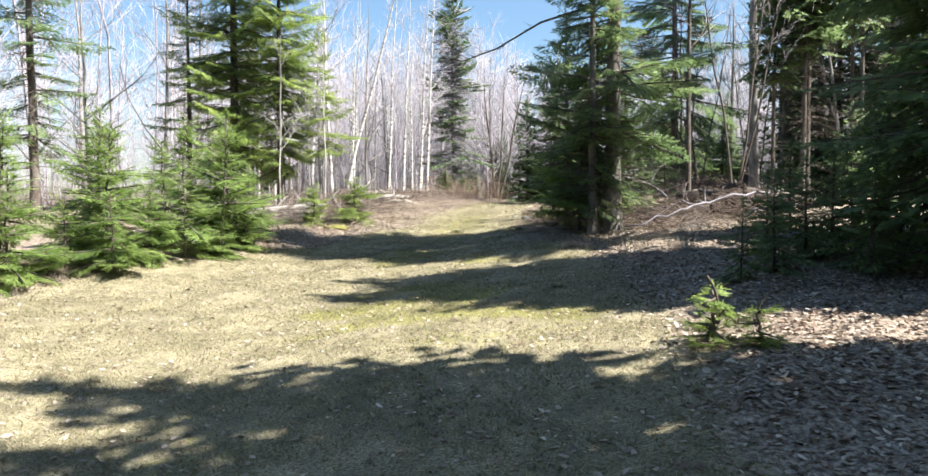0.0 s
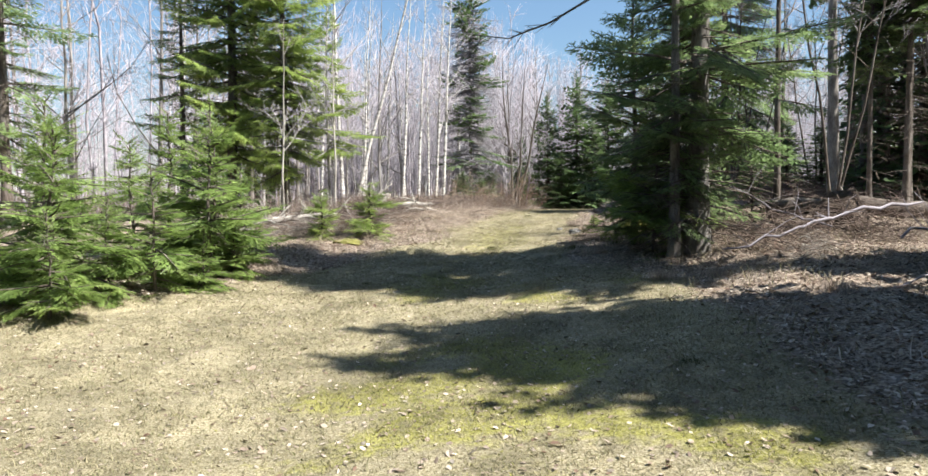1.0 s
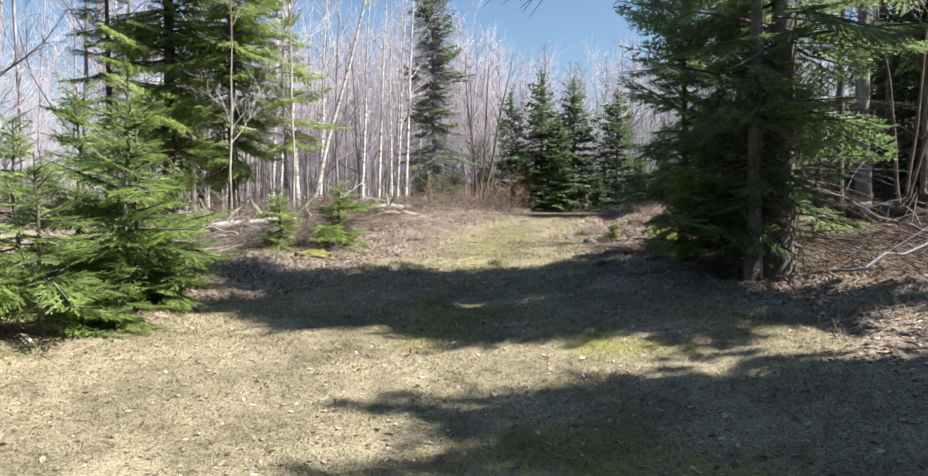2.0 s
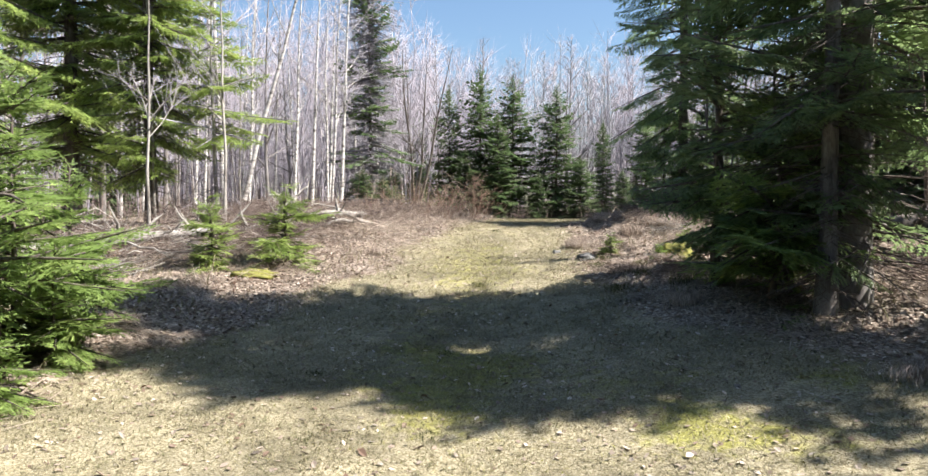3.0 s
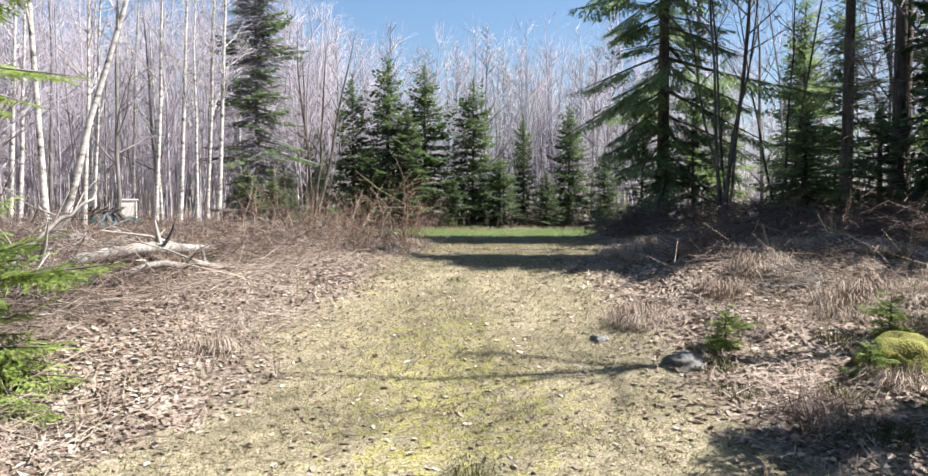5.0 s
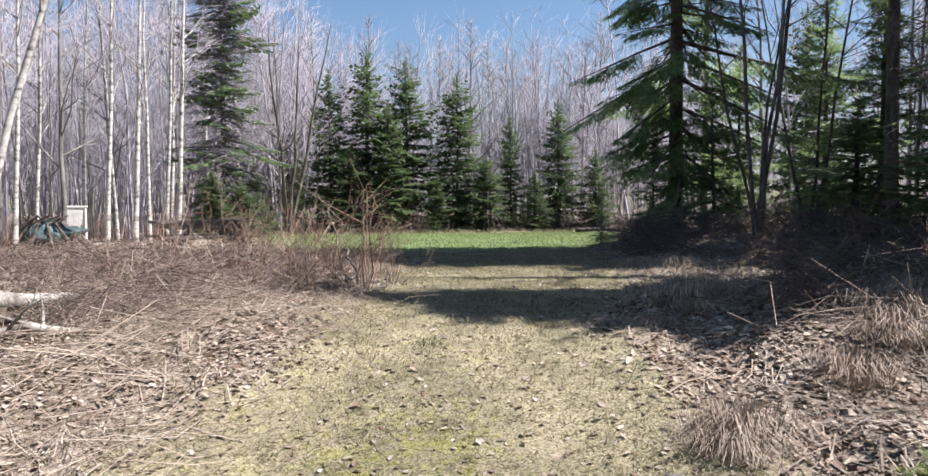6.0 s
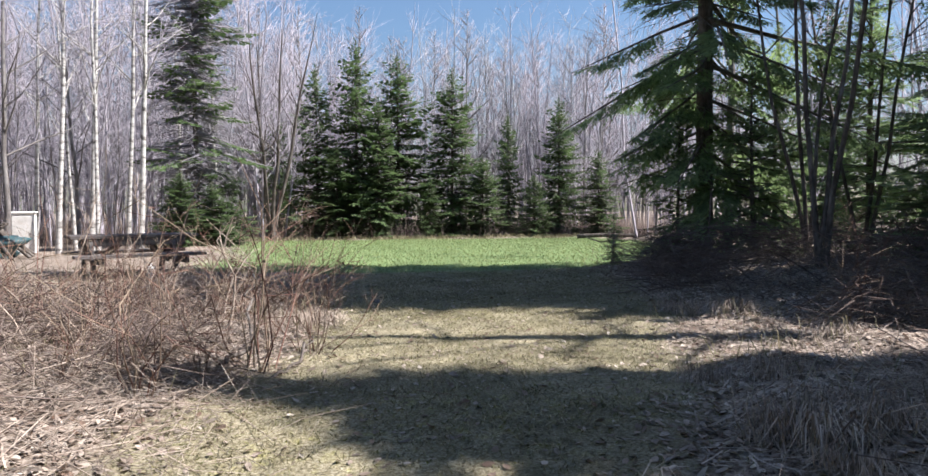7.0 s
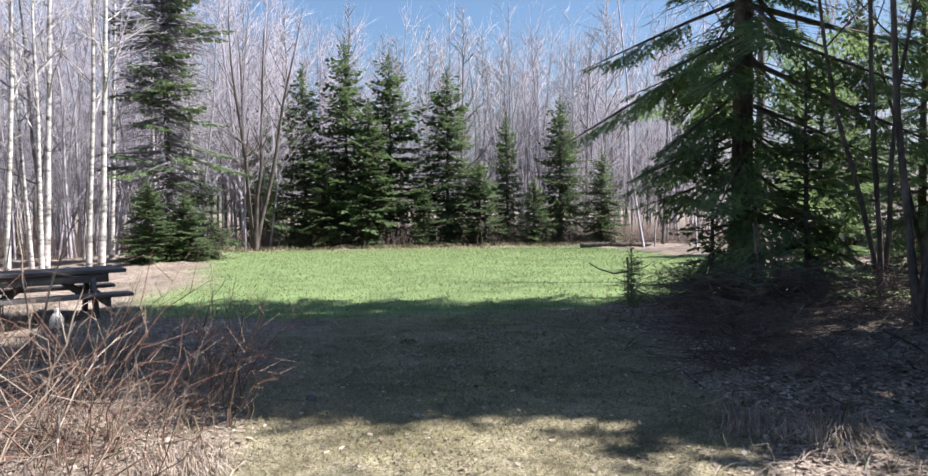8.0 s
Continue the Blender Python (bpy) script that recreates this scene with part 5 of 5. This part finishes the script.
def lump(seed, size, mat, name, rough_by=0.14):
    """A stone or hummock: an uneven, flattened ball."""
    bm = bmesh.new()
    bmesh.ops.create_icosphere(bm, subdivisions=4, radius=1.0)
    for v in bm.verts:
        n = noise.fractal(v.co * 1.3 + Vector((seed * 3.1, 0, 0)), 1.0, 2.0, 4)
        n += 0.35 * noise.fractal(v.co * 5 + Vector((seed, 2.0, 0)), 1.0, 2.0, 3)
        v.co *= 1 + rough_by * 2 * n
        v.co = Vector((v.co.x * size[0], v.co.y * size[1], v.co.z * size[2]))
    for f in bm.faces:
        f.smooth = True
    return from_bm(name, bm, mat)


tagged(put(lump(1, (0.15, 0.13, 0.1), M_STONE, "stone"), -1.22, 17.95, sink=0.01), "grey stone half sunk beside the trail", "stone", "stones")
tagged(put(lump(2, (0.045, 0.04, 0.035), M_STONE, "stone"), -2.05, 26.2, sink=-0.01), "small grey stone in the grass", "stone", "stones")
tagged(put(lump(3, (0.08, 0.1, 0.06), M_STONE, "stone"), -1.6, 18.7, sink=0.02), "grey stone half sunk beside the trail", "stone", "stones")
tagged(put(lump(4, (0.27, 0.25, 0.22), M_MOSS, "mossy_hummock", 0.11), 0.02, 17.4, sink=0.0), "yellow-green mossy hummock beside the trail", "hummock", "hummocks")
tagged(put(lump(5, (0.34, 0.24, 0.13), M_MOSS, "mossy_hummock", 0.22), -6.35, 17.55, sink=0.0), "yellow-green mossy hummock beside the trail", "hummock", "hummocks")
tagged(put(lump(6, (0.5, 0.45, 0.55), M_SOIL, "root_plate", 0.3), 3.4, 15.8, sink=0.0), "dark upturned root plate in the shade", "root plate")
# soil-dark lump fills the hollow below the log in place of its shade
tagged(put(lump(7, (0.35, 0.26, 0.15), M_SOIL, "root_plate", 0.3), -5.85, 21.2, sink=0.0), "dark lump standing for the shaded hollow under the fallen log", "stump")


# ---- the clearing's furniture ----
def board(name, size, at, parent, mat, tilt=(0, 0, 0), bevel=0.006):
    bm = bmesh.new()
    bmesh.ops.create_cube(bm, size=1.0, matrix=Matrix.Diagonal((*size, 1)))
    bmesh.ops.bevel(bm, geom=bm.edges[:], offset=bevel, segments=1, affect="EDGES")
    ob = from_bm(name, bm, mat, parent)
    ob.matrix_local = Matrix.LocRotScale(at, Euler([radians(a) for a in tilt]), None)
    return ob


table = new("picnic_table")
for k in range(5):
    board("tabletop_board", (1.95, 0.138, 0.055), (0, (k - 2) * 0.147, 0.735), table, M_PLANK)
for sy in (-1, 1):
    for k in range(2):
        board("bench_board", (1.95, 0.135, 0.05), (0, sy * (0.6 + 0.145 * k), 0.44), table, M_PLANK)
for sx in (-0.62, 0.62):
    board("top_cleat", (0.06, 0.7, 0.11), (sx, 0, 0.65), table, M_PLANK)
    board("bench_beam", (0.055, 1.5, 0.13), (sx + 0.059, 0, 0.35), table, M_PLANK)
    for sy in (-1, 1):
        board("leg", (0.06, 0.15, 0.85), (sx - 0.062, sy * 0.42, 0.35), table, M_PLANK, (sy * 28, 0, 0))
    board("brace", (0.6, 0.06, 0.1), (sx * 0.55, 0, 0.5), table, M_PLANK, (0, 40 if sx > 0 else -40, 0))
for sy in (-1, 1):
    board("apron", (1.5, 0.045, 0.12), (0, sy * 0.32, 0.645), table, M_PLANK)
put(table, -6.3, 31.9, 27, 1.1, sink=0.0)
tagged(table, "weathered dark wooden picnic table with attached benches", "picnic table")


def turned(name, profile, mat, parent, sides=20):
    """A round body swept from radius and height pairs."""
    rings = [[(r * math.cos(6.28319 * k / sides), r * math.sin(6.28319 * k / sides), z) for k in range(sides)] for r, z in profile]
    v = np.array(rings).reshape(-1, 3)
    f = [[i * sides + k, i * sides + (k + 1) % sides, (i + 1) * sides + (k + 1) % sides, (i + 1) * sides + k] for i in range(len(profile) - 1) for k in range(sides)]
    return part(name, [(v, np.array(f))], mat, parent)


jug = new("white_jug")
turned("jug_body", [(0.001, 0.0), (0.085, 0.0), (0.095, 0.012), (0.092, 0.1), (0.07, 0.17), (0.035, 0.215), (0.03, 0.235), (0.001, 0.236)], M_CREAM, jug)
turned("cap", [(0.036, 0.228), (0.037, 0.262), (0.033, 0.268), (0.001, 0.268)], M_CREAM, jug)
put(jug, -5.75, 30.9, 20, 1.0, sink=0.0)
tagged(jug, "small white jug standing on the litter beside the picnic table", "jug")

locker = new("storage_box")
board("box_body", (0.74, 0.6, 1.62), (0, 0, 0.83), locker, M_CREAM, bevel=0.02)
board("lid", (0.82, 0.68, 0.07), (0, 0, 1.675), locker, M_CREAM, (2, 0, 0), bevel=0.02)
for sx in (-0.3, 0.3):
    for sy in (-0.22, 0.22):
        board("foot", (0.08, 0.08, 0.14), (sx, sy, 0.02), locker, M_PLANK)
board("door_panel", (0.62, 0.02, 1.4), (0, -0.308, 0.84), locker, M_CREAM, bevel=0.008)
board("hasp", (0.03, 0.02, 0.09), (0.26, -0.325, 0.9), locker, M_PLANK, bevel=0.004)
put(locker, -13.5, 44.4, 12, 0.95, sink=0.1)
tagged(locker, "pale cream upright storage box behind the woodpile", "storage box")

# dark tangled brush on the bank beside the hummock
rng = np.random.default_rng(91)
for k in range(22):
    y = rng.uniform(16.4, 18.6)
    x = float(trail_mid(y) + trail_half(y)) + rng.uniform(0.1, 2.2)
    again((low_shrub, low_shrub, pale_shrub)[k % 3], x, y, rng.uniform(0, 360), rng.uniform(0.22, 0.4))

# thin saplings and leaning sticks in the brush beside the table
for k, (x, y, tall, lean_x, lean_y) in enumerate(((-5.3, 29.1, 1.7, -0.12, 0.1), (-7.2, 32.6, 2.6, 0.15, -0.1), (-3.2, 23.7, 0.85, -0.12, 0.05), (-4.6, 27.2, 1.6, 0.3, 0.1), (-6.2, 28.6, 1.5, 0.25, 0.1), (-3.9, 25.6, 1.1, 0.35, 0.0))):
    r4 = np.random.default_rng(300 + k)
    line = np.array([(lean_x * tall * q + r4.normal(0, 0.02), lean_y * tall * q + r4.normal(0, 0.02), tall * q - 0.06) for q in np.linspace(0, 1, 7)])
    whip = new("young_sapling")
    part("stem", [tube(line, np.linspace(0.014, 0.004, 7), 5)], M_STALK, whip)
    for _ in range(4):
        o = line[int(r4.integers(3, 6))]
        part("twig", [tube([o, o + np.array([*r4.normal(0, 0.13, 2), r4.uniform(0.08, 0.3)]), o + np.array([*r4.normal(0, 0.2, 2), r4.uniform(0.25, 0.5)])], [0.005, 0.004, 0.002], 4)], M_STALK, whip)
    put(whip, x, y, sink=0.0)
    tagged(whip, "thin pale leafless sapling standing in the brush", "sapling", "thin saplings")
fallen([(-3.1, 22.75, 0.05), (-3.05, 23.3, 0.2), (-3.15, 24.3, 0.5)], [0.016, 0.013, 0.005], M_BARK, "leaning_stick", "long dark stick leaning in the brush", "stick", "sticks", sides=5, seed=61)
fallen([(-2.82, 22.8, 0.02), (-2.7, 23.2, 0.04), (-2.62, 23.5, 0.12)], [0.013, 0.011, 0.004], M_BARK, "fallen_stick", "thin dark stick lying on leaf litter", "stick", "sticks", sides=5, seed=62)

fallen([(10.2, 54.6, 0.16), (11.8, 54.2, 0.2), (13.8, 53.9, 0.16)], [0.13, 0.12, 0.1], M_BARK, "fallen_log", "brown log lying at the lawn's far edge", "log", "fallen logs", stubs=2, seed=21)
snag = new("dead_sapling")
part("stem", [tube(np.array([[0, 0, -0.1], [0.02, 0, 0.4], [0.0, 0.02, 0.75]]), [0.022, 0.02, 0.015], 6)], M_BARK, snag)
part("arm", [tube(np.array([[0, 0, 0.5], [-0.25, 0, 0.47], [-0.5, 0.05, 0.55], [-0.72, 0.05, 0.68]]), [0.018, 0.016, 0.012, 0.005], 5)], M_BARK, snag)
part("arm", [tube(np.array([[0, 0, 0.52], [0.3, 0, 0.56], [0.55, 0.1, 0.66]]), [0.016, 0.012, 0.005], 5)], M_BARK, snag)
put(snag, 3.06, 31.86, 0, sink=0.0)
tagged(snag, "small dead sapling with crooked arms beside the lawn", "sapling")

heap = new("covered_heap")
tarp = lump(9, (0.75, 0.6, 0.45), M_TARP, "tarpaulin", 0.25)
tarp.parent = heap
tarp.location = (0.2, 0, 0.3)
part("stick_tangle", [(v * 1.0, f) for v, f in [tube(np.array([[math.cos(a) * 1.3, math.sin(a) * 1.1, 0.0], [math.cos(a) * 0.5, math.sin(a) * 0.5, 0.7], [math.cos(a + 1) * 0.6, math.sin(a + 1) * 0.6, 0.95]]), [0.05, 0.045, 0.03], 5) for a in np.linspace(0, 6.1, 14)]], M_BARK, heap)["kind"] = "stuff"
put(heap, -13.2, 41.0, 0, 1.1, sink=0.0)
tagged(heap, "woodpile covered with a crumpled blue-green tarpaulin", "woodpile")

# a long bare bough of the tall fir, reaching over the trail
bough_line = np.array([(0.75, 14.2, 5.6), (-0.7, 14.2, 5.2), (-1.6, 14.25, 4.72), (-2.3, 14.3, 4.5), (-3.0, 14.3, 4.6)])
bits = [tube(bough_line, [0.03, 0.024, 0.018, 0.012, 0.005], 5)]
r3 = np.random.default_rng(15)
for k in range(22):
    q = r3.uniform(1.0, 3.95)
    o = bough_line[int(q)] + (bough_line[int(q) + 1] - bough_line[int(q)]) * (q - int(q))
    bits.append(tube([o, o + np.array([-0.25, r3.uniform(-0.35, 0.35), r3.uniform(-0.25, 0.12)]) * r3.uniform(0.5, 1.3)], [0.008, 0.003], 3))
bough = part("bare_bough", bits, M_BARK)
bough.parent = right_fir
bough.matrix_parent_inverse = right_fir.matrix_world.inverted()
bpy.context.view_layer.update()
bough.matrix_parent_inverse = right_fir.matrix_world.inverted()
